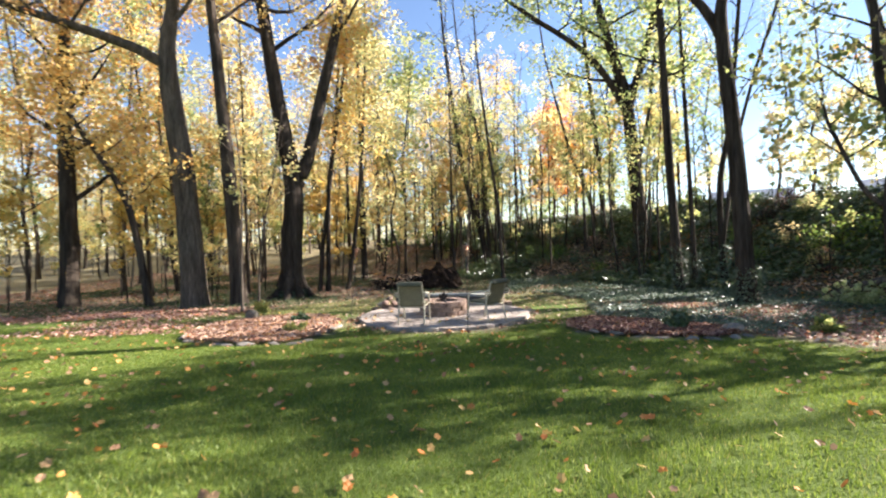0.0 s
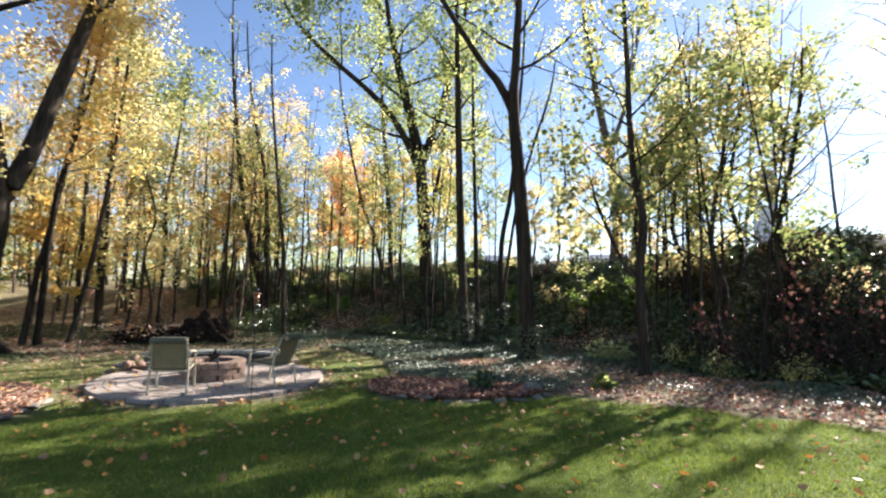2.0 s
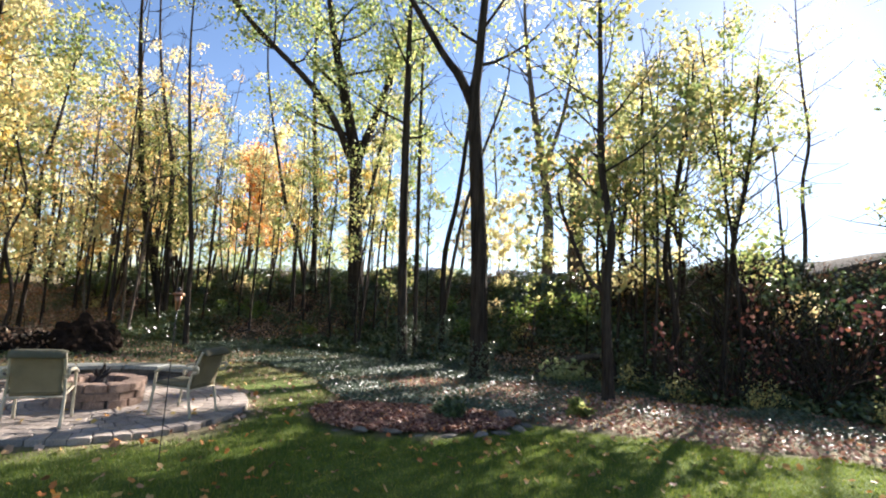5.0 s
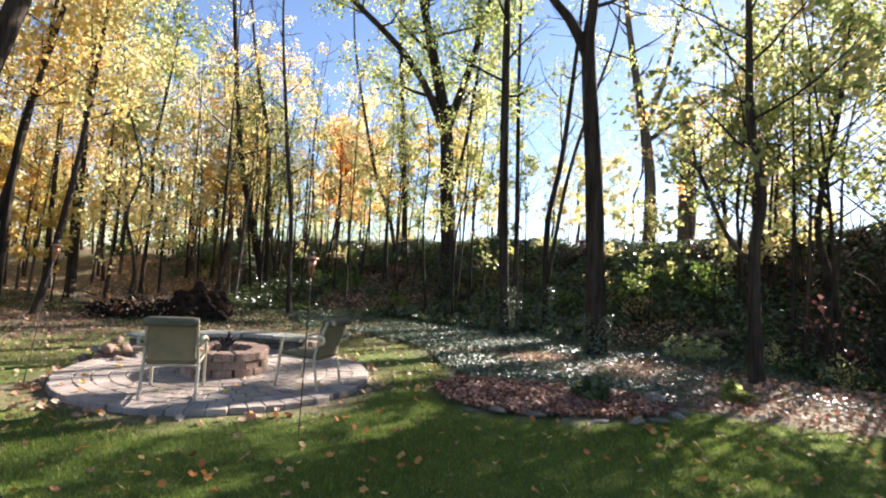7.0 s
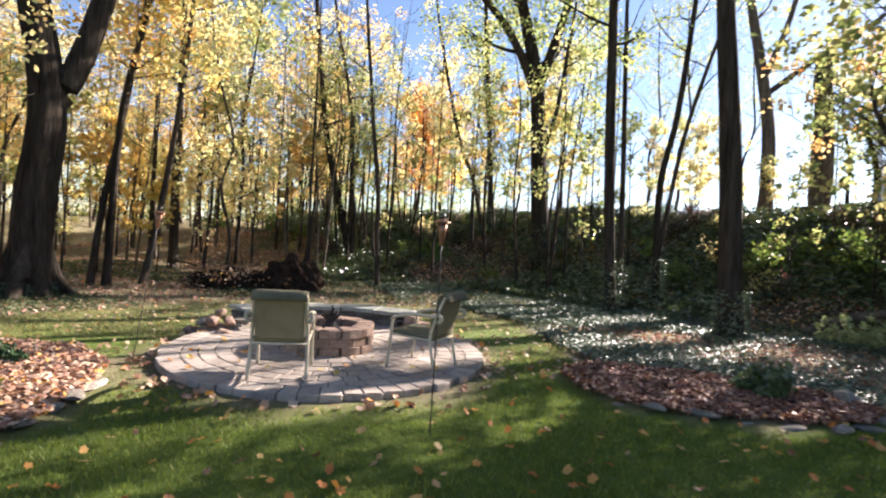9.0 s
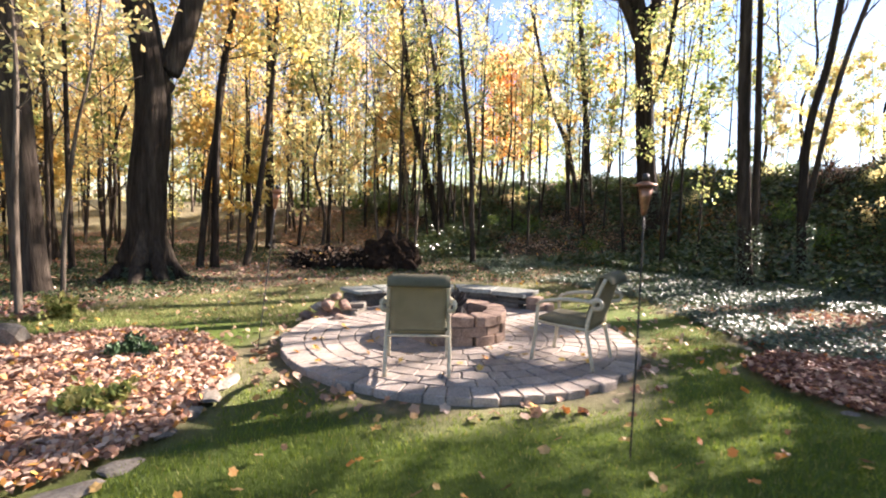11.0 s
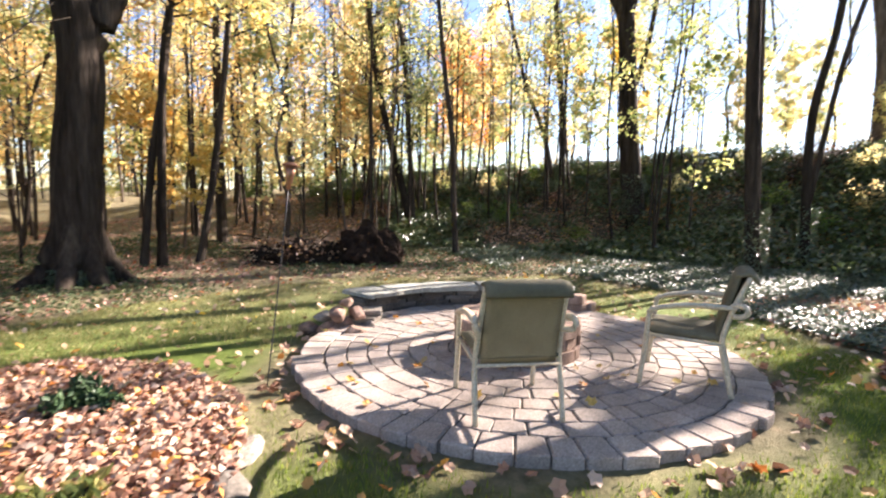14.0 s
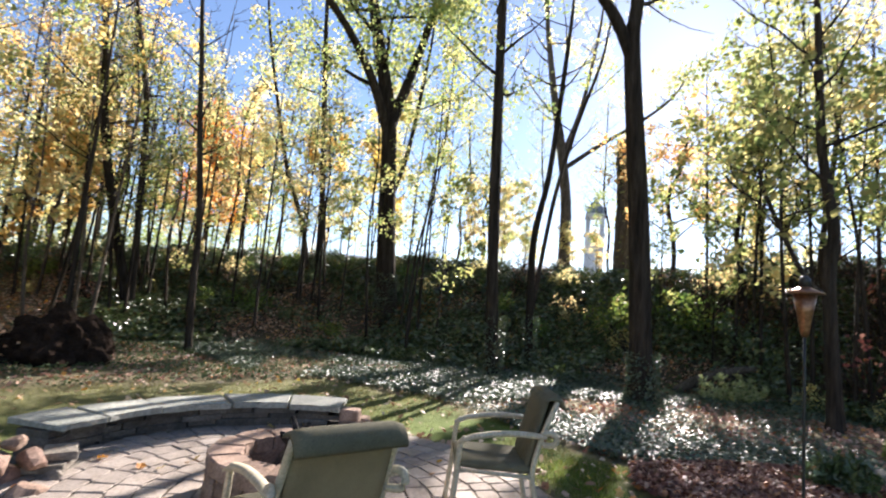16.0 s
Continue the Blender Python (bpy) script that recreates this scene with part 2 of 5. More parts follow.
def join(pieces):
    vs, fs, n = [], [], 0
    for v, f in pieces:
        vs.append(v)
        fs.append(f + n)
        n += len(v)
    return np.concatenate(vs), np.concatenate(fs)


OUTLINES = {
    "kite": ([(-0.5, 0, 0), (0.1, -0.36, 1), (0.5, 0, 0), (0.1, 0.36, 1)], [(0, 1, 2), (0, 2, 3)]),
    "oval": ([(-0.55, 0, 0.2), (-0.15, -0.27, 0.8), (0.25, -0.22, 1), (0.55, 0, -0.3), (0.25, 0.22, 1), (-0.15, 0.27, 0.8)], [(0, 1, 5), (1, 2, 4), (1, 4, 5), (2, 3, 4)]),
    "maple": ([(0, 0, 0), (0.55, 0.03, 1.6), (0.34, -0.27, 0.2), (0.2, -0.5, 1.5), (0.02, -0.36, 0.5), (-0.3, -0.38, 1.2), (-0.42, 0.04, -0.4), (-0.28, 0.4, 0.2), (-0.02, 0.33, 1.0), (0.26, 0.46, 0.3), (0.36, 0.22, 1.2)],
              [(0, k, k % 10 + 1) for k in range(1, 11)]),
}


def leaves(c, size, flat=0.0, long=1.0, shape="kite"):
    """A folded or lobed leaf at each centre. flat: 0 any way round, 1 lying."""
    n = len(c)
    size = np.broadcast_to(size, (n,))[:, None] * rng.uniform(0.7, 1.3, (n, 1))
    nrm = rng.standard_normal((n, 3))
    nrm[:, 2] = nrm[:, 2] * (1 - flat) + flat * 2.5
    nrm /= np.linalg.norm(nrm, axis=1)[:, None]
    a = np.cross(nrm, rng.standard_normal((n, 3)))
    a /= np.linalg.norm(a, axis=1)[:, None] + 1e-9
    b = np.cross(nrm, a)
    lift = rng.uniform(0.03, 0.2, (n, 1)) * size
    outline, tris = OUTLINES[shape]
    v = np.stack([c + a * size * (u * long) + b * size * w + nrm * lift * up for u, w, up in outline], axis=1)
    k = len(outline)
    tri = (np.arange(n)[:, None, None] * k + np.array(tris)[None]).reshape(-1, 3)
    return v.reshape(-1, 3), tri


def inside(x, y, poly):
    x, y = np.asarray(x, float), np.asarray(y, float)
    r = np.zeros(x.shape, bool)
    n = len(poly)
    for i in range(n):
        (x1, y1), (x2, y2) = poly[i], poly[(i + 1) % n]
        r ^= ((y1 > y) != (y2 > y)) & (x < (x2 - x1) * (y - y1) / (y2 - y1 + 1e-12) + x1)
    return r


# ---- the lie of the land ----
FOOT = [(12.5, -60), (11.8, 0), (11.2, 6), (10.7, 10), (9.6, 13), (8.6, 16), (7.2, 19), (5.4, 21.5), (3.4, 23.2), (1.0, 24.3), (-2, 25.5), (-6, 28), (-12, 33), (-60, 50)]
BED_LEFT = [(-2.45, 9.75), (-2.35, 10.8), (-2.4, 11.5), (-2.9, 12.4), (-3.8, 12.8), (-4.7, 12.5), (-5.3, 11.6), (-5.5, 10.5), (-5.1, 9.6), (-4.0, 9.15), (-2.95, 9.15)]
BED_RIGHT = [(2.65, 10.7), (2.45, 10.0), (2.6, 9.4), (3.1, 8.9), (3.9, 8.55), (4.6, 8.4), (5.15, 8.6), (5.35, 9.2), (4.9, 9.85), (4.2, 10.45), (3.3, 11.0)]
LAWN = [(-30, -8), (9.3, -8), (8.8, 0), (8.0, 4), (6.9, 6.2), (5.9, 8.2), (5.3, 9.1), (4.8, 9.8), (4.1, 10.4), (3.5, 11.2), (3.8, 13.0), (4.2, 15), (3.6, 17.2), (-1.5, 17.6), (-4.0, 15.8), (-6, 14.2), (-9, 13.6), (-16, 13.4), (-30, 12.5)]


def foot_side(x, y):
    """Metres beyond the foot of the bank, negative on the garden's side."""
    x, y = np.asarray(x, float), np.asarray(y, float)
    best, side = np.full(x.shape, 1e9), np.zeros(x.shape)
    for (x1, y1), (x2, y2) in zip(FOOT[:-1], FOOT[1:]):
        dx, dy = x2 - x1, y2 - y1
        t = np.clip(((x - x1) * dx + (y - y1) * dy) / (dx * dx + dy * dy), 0, 1)
        d = np.hypot(x - x1 - t * dx, y - y1 - t * dy)
        s = np.sign((x - x1) * dy - (y - y1) * dx)
        near = d < best
        best, side = np.where(near, d, best), np.where(near, s, side)
    return best * side


def waves(x, y):
    return 0.5 * np.sin(x * 0.9 + 1.3 * np.sin(y * 0.5)) + 0.5 * np.sin(y * 1.1 + 1.7 * np.sin(x * 0.63 + 2))


def ground_z(x, y):
    x, y = np.asarray(x, float), np.asarray(y, float)
    z = np.interp(y, [-8, 0, 9, 16, 24, 60], [0.1, 0.0, -0.35, -0.44, -0.46, 0.2])
    d = foot_side(x, y)
    top = np.maximum(np.interp(x, [-14, -5, -1, 2, 5, 8, 11, 14], [0.5, 0.9, 1.1, 1.9, 2.2, 2.45, 2.7, 2.85]), np.interp(y, [0, 10, 14, 16], [3.75, 3.3, 2.85, 0]))
    t = np.clip(d / 6.2, 0, 1)
    z = z + (top + 0.4) * (0.55 * t * t * (3 - 2 * t) + 0.45 * t) + 0.015 * np.clip(d - 6.2, 0, 60)
    rough_part = np.clip(d + 1.5, 0, 2) / 2
    z = z + waves(x * 1.7, y * 1.7) * 0.14 * rough_part + waves(x, y) * 0.015
    for bed in (BED_LEFT, BED_RIGHT):
        z = z + 0.05 * inside(x, y, bed)
    return z


def gz(x, y):
    return float(ground_z(np.array([x]), np.array([y]))[0])


PATIO, PR, PZ = (0.0, 12.15), 2.06, -0.30
BENCH = (-0.1, 12.14)

xs = np.concatenate([[-900, -400, -200, -120, -80, -60, -50, -42], np.arange(-36, 26, 0.38), np.arange(26, 60, 3), [70, 90, 120, 200, 400, 900]])
ys = np.concatenate([[-600, -200, -80, -40, -20, -12], np.arange(-8, 46, 0.38), np.arange(46, 80, 3), [90, 110, 150, 220, 400, 900]])
gx, gy = np.meshgrid(xs, ys)
v = np.stack([gx.ravel(), gy.ravel(), ground_z(gx.ravel(), gy.ravel())], axis=1)
nx = len(xs)
ii, jj = np.meshgrid(np.arange(len(ys) - 1), np.arange(nx - 1), indexing="ij")
a = (ii * nx + jj).ravel()
gm, nd, lk, b = material("ground_cover", 0.95, 0.15)
soil = ramp(nd, [(0.3, (0.09, 0.08, 0.045)), (0.5, (0.19, 0.165, 0.095)), (0.72, (0.33, 0.26, 0.16))])
turf = ramp(nd, [(0.3, (0.07, 0.105, 0.02)), (0.7, (0.13, 0.175, 0.035))])
n1, n2 = noise_tex(nd, lk, 7, 8, 0.75), noise_tex(nd, lk, 2.5, 8, 0.7)
lk.new(n1, soil.inputs["Fac"])
lk.new(n2, turf.inputs["Fac"])
at = nd.new("ShaderNodeAttribute")
at.attribute_name = "turf"
at2 = nd.new("ShaderNodeAttribute")
at2.attribute_name = "mould"
mould = ramp(nd, [(0.3, (0.035, 0.03, 0.019)), (0.7, (0.1, 0.082, 0.052))])
lk.new(n1, mould.inputs["Fac"])
floor_mix = mixed(nd, lk, soil.outputs["Color"], mould.outputs["Color"], at2.outputs["Fac"])
lk.new(mixed(nd, lk, floor_mix, turf.outputs["Color"], at.outputs["Fac"]), b.inputs["Base Color"])
bump(nd, lk, b, noise_tex(nd, lk, 40, 6, 0.7), 1.0, 0.03)
ground_me = mesh_from("ground", v, np.stack([a, a + 1, a + nx + 1, a + nx], axis=1), gm, True)
turf_at = ground_me.attributes.new("turf", "FLOAT", "POINT")


def turf_amount(x, y):
    t = inside(x + 0.25 * waves(x * 3, y * 3), y + 0.3 * waves(y * 2, x * 2), LAWN) & ~inside(x, y, BED_LEFT) & ~inside(x, y, BED_RIGHT)
    t = t.astype(float) * np.clip(1.25 - np.clip(y - 11.5, 0, 8) * 0.16, 0.25, 1)
    rim = np.hypot(x - PATIO[0], y - PATIO[1]) - PR
    worn = np.clip((rim - 0.1) / 0.4 + 0.35 * waves(x * 4, y * 4), 0, 1)
    gap = 1 - 0.45 * np.clip(1 - np.hypot((x + 2.3) / 0.7, (y - 10.9) / 1.6), 0, 1)
    return t * (rim > 0.1) * worn * gap


turf_at.data.foreach_set("value", turf_amount(v[:, 0], v[:, 1]).astype(np.float32))
mould_at = ground_me.attributes.new("mould", "FLOAT", "POINT")
mould_at.data.foreach_set("value", (np.clip(foot_side(v[:, 0], v[:, 1]) * 0.5 + 0.6, 0, 1) * np.clip((v[:, 0] + 1.5) / 3, 0, 1)).astype(np.float32))
ground = tagged(new("ground", ground_me), "mown lawn running into leaf-strewn woodland floor and bank", "ground", kind="structure")

# ---- trees ----
LEAF_MATS = {"gold": GOLD, "yellow": YELLOW, "lime": LIME, "green": GREEN, "orange": ORANGE}


def limb(start, direction, length, r0, n=6, droop=0.0, wander=0.12):
    """A branch that curves upward from its start."""
    p, d = np.array(start, float), np.array(direction, float)
    step = length / (n - 1)
    pts = [p.copy()]
    for _ in range(n - 1):
        d = d + rng.normal(0, wander, 3) + np.array([0, 0, 0.1 - droop])
        d /= np.linalg.norm(d)
        p = p + d * step
        pts.append(p.copy())
    return np.array(pts), np.linspace(r0, max(0.006, r0 * 0.15), n)


def crown(axis, radii, start, count, spread, leaf_n, blob=0.4, twigs=3, rise=0.55):
    """Branches off an axis: wood pieces, and the middles of the leaves."""
    wood, tips = [], []
    z0, z1 = axis[0][2], axis[-1][2]
    hts = np.linalg.norm(np.diff(axis, axis=0), axis=1)
    along = np.concatenate([[0], np.cumsum(hts)]) / hts.sum()
    for k in range(count):
        f = start + (1 - start) * (k + rng.uniform(0, 1)) / count
        p = np.array([np.interp(f, along, axis[:, i]) for i in range(3)])
        r = float(np.interp(f, along, radii))
        az = k * 2.4 + rng.uniform(-0.5, 0.5)
        d = np.array([math.cos(az), math.sin(az), rng.uniform(0.5, 1.3) * rise])
        d /= np.linalg.norm(d)
        ln = spread * rng.uniform(0.7, 1.2) * (1.1 - 0.65 * (f - start) / (1 - start))
        pts, rr = limb(p, d, ln, max(0.012, r * 0.42), 6)
        own = [tube(pts, rr, 5)]
        tips.append((pts[2:], 1.0))
        for _ in range(twigs):
            i = rng.integers(1, 5)
            d2 = (pts[i] - pts[i - 1]) / np.linalg.norm(pts[i] - pts[i - 1]) + rng.normal(0, 0.6, 3)
            d2 /= np.linalg.norm(d2)
            q, qr = limb(pts[i], d2, ln * rng.uniform(0.3, 0.55), max(0.008, rr[i] * 0.5), 4)
            own.append(tube(q, qr, 4))
            tips.append((q[1:], 1.0))
        wood.append(join(own))
    anchors = np.concatenate([t for t, _ in tips])
    clump = anchors[rng.integers(0, len(anchors), max(1, leaf_n // 40))]
    clump = clump + rng.normal(0, blob, clump.shape) * np.array([1, 1, 0.8])
    c = clump[rng.integers(0, len(clump), leaf_n)] + rng.normal(0, blob * 0.5, (leaf_n, 3))
    return wood, c


def tree(name, base, axis, r0, height, label, leaf="yellow", leaf_n=6000, leaf_size=0.13, start=0.4, count=16, spread=3.0, forks=(), bark=BARK, group="trees of the wood", flare=1.5, twigs=3, blob=0.45, bare=False, far=False):
    """A tree from the points of its trunk's axis, its forks and the look of its crown."""
    base = np.array([base[0], base[1], gz(base[0], base[1])])
    ob = thing(name, Matrix.Translation(base), label, "tree", group)

    def lifted(line, top, r_low, r_high):
        line = np.array(line, float)
        end = line[-1].copy()
        if top > end[2] + 0.5:
            way = (line[-1] - line[-2]) / max(0.1, (line[-1] - line[-2])[2])
            k = top - end[2]
            line = np.vstack([line, end + np.array([way[0] * k * 0.4, way[1] * k * 0.4, k * 0.5]), end + np.array([way[0] * k * 0.6, way[1] * k * 0.6, k])])
        pts = smooth_path(line - base, 34)
        return pts, np.linspace(1, 0, 34) ** 0.75 * (r_low - r_high) + r_high

    axis = [(axis[0][0], axis[0][1], base[2] - 0.15)] + list(axis[1:])
    pts, rr = lifted(axis, height + base[2], r0, 0.02)
    rr[0] *= flare
    rr[1] *= 1 + (flare - 1) * 0.4
    rr[2] *= 1 + (flare - 1) * 0.12
    wood, c = crown(pts, rr, start, count, spread, leaf_n if not forks else leaf_n * 2 // 3, blob, twigs)
    trunk = tube(pts, rr, 10, 0.03) if far else tube(pts, rr, 30, 0.012, 0.045)
    part("trunk", mesh_from("trunk", *join([trunk]), bark, True), bark, ob)
    cs = [c]
    for line, r1, top in forks:
        p2, r2 = lifted(line, top + base[2], r1, 0.02)
        w2, c2 = crown(p2, r2, 0.45, max(5, count // 2), spread * 0.8, leaf_n // 3, blob, twigs)
        part("limb", mesh_from("limb", *join([tube(p2, r2, 16, 0.015, 0.04)]), bark, True), bark, ob)
        wood += w2
        cs.append(c2)
    if far:
        part("twigwork", mesh_from("twigwork", *join(wood), bark, True), bark, ob)["kind"] = "stuff"
    else:
        for w in wood:
            part("branch", mesh_from("branch", *w, bark, True), bark, ob)
    if not bare:
        mat = LEAF_MATS[leaf]
        part("crown", mesh_from("crown", *leaves(np.concatenate(cs), leaf_size), mat), mat, ob)
    return ob


def simple(base, top_shift=(0, 0), h=6.0):
    return [(base[0], base[1], 0), (base[0] + top_shift[0] * 0.4, base[1] + top_shift[1] * 0.4, h * 0.5), (base[0] + top_shift[0], base[1] + top_shift[1], h)]


def roots(ob, base, r, angles, bark):
    """Buttress roots that run down a trunk's foot and into the ground."""
    for a in angles:
        a = radians(a)
        out = np.array([math.cos(a), math.sin(a)])
        reach = r * rng.uniform(2.0, 2.6)
        foot = base + out * reach
        drop = gz(*foot) - gz(*base)
        pts = smooth_path([(*(out * r * 0.62), 1.15), (*(out * r * 0.85), 0.55), (*(out * r * 1.35), 0.16), (*(out * reach), drop - 0.06)], 10)
        part("root", mesh_from("root", *tube(pts, np.array([0.06, 0.1, 0.14, 0.17, 0.17, 0.16, 0.14, 0.12, 0.1, 0.06]), 10, 0.04, 0.05), bark, True), bark, ob)


# the trees that stand nearest, by the line of their trunks
oak = tree("oak_tree", (-5.5, 17.9), [(-5.5, 17.9, -0.4), (-5.47, 17.93, 1.5), (-5.35, 17.97, 3.6), (-5.75, 17.8, 6.5), (-6.22, 17.69, 10.3)], 0.42, 17, "massive dark oak with twin stems and flared base", "gold", 8000, 0.13, 0.5, 16, 4.2,
     [([(-5.35, 17.97, 3.4), (-4.85, 18.15, 4.6), (-4.25, 18.3, 7.2), (-3.45, 18.55, 10.6)], 0.27, 16)], flare=1.5)
roots(oak, np.array([-5.5, 17.9]), 0.42, (-140, -88, -45, 5, 60, 130, 185), BARK)
tree("ash_tree", (-8.05, 16.0), [(-8.05, 16.0, -0.4), (-8.1, 15.9, 1.9), (-8.25, 15.85, 4.4), (-8.5, 15.7, 7.4), (-8.3, 15.8, 9.4)], 0.40, 18, "tall pale-barked tree with one long low limb", "gold", 6800, 0.125, 0.5, 16, 4.4,
     [([(-8.5, 15.7, 7.2), (-9.4, 15.3, 7.7), (-11.0, 14.6, 8.2), (-12.2, 14.1, 8.5)], 0.16, 9.5)], BARK_GREY, flare=1.3)
tree("straight_tree", (-6.66, 16.1), [(-6.66, 16.1, -0.4), (-6.8, 16.05, 3.2), (-7.0, 16.0, 6.4), (-7.2, 15.9, 9.6)], 0.25, 17, "straight grey trunk beside the leaf bed", "gold", 8100, 0.115, 0.5, 14, 3.4, flare=1.3)
tree("edge_tree", (-12.75, 16.8), [(-12.75, 16.8, -0.4), (-12.68, 16.87, 2.9), (-12.7, 16.85, 6.3), (-12.6, 16.9, 9)], 0.28, 15, "dark trunk hung with golden leaves", "gold", 6800, 0.125, 0.2, 18, 3.6)
tree("leaning_tree", (-9.75, 16.4), [(-9.75, 16.4, -0.4), (-10.1, 16.2, 2.4), (-10.5, 15.95, 3.8), (-11.3, 15.5, 5.4)], 0.12, 8, "slim trunk leaning over the wood's edge", "gold", 2500, 0.13, 0.4, 10, 2.0)
tree("slender_tree", (-4.67, 20.0), [(-4.67, 20, -0.4), (-4.6, 20, 2.1), (-4.48, 20.05, 4.3), (-4.1, 20.1, 6.5)], 0.10, 12, "slender dark trunk among golden leaves", "gold", 2600, 0.13, 0.45, 11, 2.0)
tree("slender_tree", (-5.03, 20.0), [(-5.03, 20, -0.4), (-4.81, 20.05, 1.8), (-4.5, 20.1, 3.8), (-4.3, 20.2, 5.7)], 0.08, 11, "slender dark trunk among golden leaves", "gold", 2200, 0.13, 0.45, 10, 1.8)
tree("slender_tree", (-4.06, 20.8), [(-4.06, 20.8, -0.4), (-3.7, 20.87, 1.6), (-3.4, 20.93, 4.2), (-3.2, 20.97, 7)], 0.09, 12, "slender leaning trunk behind the brush heap", "yellow", 2400, 0.13, 0.45, 10, 1.9)
tree("straight_tree", (-4.05, 25.5), [(-4.05, 25.5, -0.4), (-4.1, 25.5, 2.6), (-4.1, 25.5, 5.7)], 0.16, 15, "straight dark trunk deeper in the wood", "yellow", 6075, 0.115, 0.4, 14, 2.8)
tree("bare_tree", (2.45, 26.0), [(2.45, 26, -0.4), (1.97, 26.07, 1.9), (1.16, 26.2, 5.3), (0.6, 26.3, 9.7)], 0.15, 15, "twin-stemmed tree, almost bare, against the sky", "lime", 350, 0.1, 0.35, 14, 2.4,
     [([(2.5, 25.98, -0.3), (2.31, 26.02, 3.1), (2.07, 26.06, 6.5), (1.5, 26.2, 9.2)], 0.11, 14)])
tree("bare_tree", (2.6, 21.4), [(2.6, 21.4, -0.4), (2.5, 21.44, 1.2), (2.44, 21.44, 2.7), (2.2, 21.5, 4.6), (2.03, 21.54, 6.2), (1.83, 21.6, 8)], 0.085, 12, "thin bare trunk at the foot of the bank", "lime", 250, 0.1, 0.35, 12, 1.6)
tree("bank_tree", (8.1, 24.9), [(8.1, 24.9, -0.2), (8.0, 24.96, 4.5), (7.53, 25.2, 10.2)], 0.14, 15, "slim straight trunk on the bank", "lime", 2600, 0.12, 0.4, 12, 2.3,
     [([(8.1, 24.92, 0.1), (7.47, 25.25, 3.6), (6.73, 25.6, 5.7), (5.91, 26, 9.4)], 0.10, 12)])
tree("maple_tree", (8.8, 21.6), [(8.8, 21.6, 0.1), (8.5, 21.7, 3.8), (8.22, 21.75, 7.2), (7.7, 21.9, 9.4), (7.1, 22.1, 11.8)], 0.33, 16, "broad vase-shaped tree with ridged bark on the bank", "lime", 8500, 0.14, 0.42, 18, 3.2,
     [([(8.25, 21.75, 7.0), (8.75, 21.7, 8.6), (9.3, 21.6, 10.6), (9.9, 21.5, 13.2)], 0.2, 16), ([(8.3, 21.75, 6.6), (7.3, 21.8, 8.5), (6.05, 21.9, 9.9), (3.9, 22.0, 11.4)], 0.17, 13), ([(8.5, 21.7, 4.4), (8.95, 21.5, 6.2), (9.2, 21.3, 8.8)], 0.09, 11)], flare=1.35)
tree("trunk_tree", (7.75, 16.2), [(7.75, 16.2, -0.3), (7.58, 16.37, 3), (7.4, 16.5, 8.2)], 0.16, 14, "dark ivy-footed trunk at the edge of the bank", "lime", 1200, 0.12, 0.5, 12, 2.2)
tree("trunk_tree", (8.6, 16.9), [(8.6, 16.9, -0.2), (8.5, 17, 3.5), (8.39, 17.1, 7)], 0.085, 12, "thin ivy-footed trunk at the edge of the bank", "lime", 800, 0.12, 0.5, 10, 1.8)
tree("trunk_tree", (9.15, 16.1), [(9.15, 16.1, -0.2), (9.05, 16.15, 2.9), (9.3, 15.95, 5.0), (9.5, 15.8, 8)], 0.10, 12, "forked ivy-footed trunk leaning outward", "lime", 300, 0.12, 0.5, 10, 2.0,
     [([(9.12, 16.1, 1.2), (9.43, 15.85, 4.2), (9.84, 15.52, 6.4), (10.22, 15.2, 8)], 0.06, 10)])
tree("big_trunk_tree", (7.75, 12.6), [(7.75, 12.6, -0.4), (7.6, 12.75, 3.2), (7.37, 12.95, 6.7), (7.42, 12.92, 8.0)], 0.225, 16, "tall straight dark trunk forked high above the ground cover", "lime", 2800, 0.15, 0.5, 14, 3.2,
     [([(7.37, 12.95, 6.6), (7.05, 13.25, 7.5), (6.6, 13.7, 8.4)], 0.14, 14)], flare=1.3)
for x, y, h, n, kind, lb in [(13.0, 12.0, 7.8, 3200, "lime", "low leafy tree crowning the bank"), (14.6, 11.2, 8.0, 1900, "lime", "low leafy tree crowning the bank"), (12.7, 8.6, 7.2, 900, "lime", "low leafy tree crowning the bank"), (12.2, 10.1, 8.0, 1000, "yellow", "slim tree with yellow leaves on the bank"), (13.2, 4.4, 7.0, 1300, "lime", "low leafy tree crowning the bank"), (12.4, 0.4, 7.5, 3600, "green", "low green tree thick with leaves on the bank"), (14.6, -3.6, 8, 3000, "lime", "low leafy tree crowning the bank"), (15.2, 14.6, 6.0, 1400, "gold", "small golden tree on the bank")]:
    b = gz(x, y)
    tree("low_tree", (x, y), [(x, y, b), (x + 0.25, y + 0.1, b + 1.2), (x - 0.15, y + 0.2, b + 2.6), (x + 0.1, y, b + h * 0.6)], 0.085, h, lb, kind, n, 0.15, 0.2, 18, 2.6, group="low trees on the bank", twigs=3, blob=0.34)
tree("bank_tree", (8.95, 9.75), [(8.95, 9.75, -0.3), (8.9, 9.85, 2.0), (8.98, 9.8, 3.2), (8.8, 9.95, 4.6), (8.72, 10.0, 6.6)], 0.115, 11, "rough knotted trunk rising from dark undergrowth", "lime", 1500, 0.15, 0.36, 16, 2.5,
     [([(8.9, 9.85, 1.9), (8.7, 10.2, 2.3), (8.45, 10.7, 3.6)], 0.05, 4.6)])
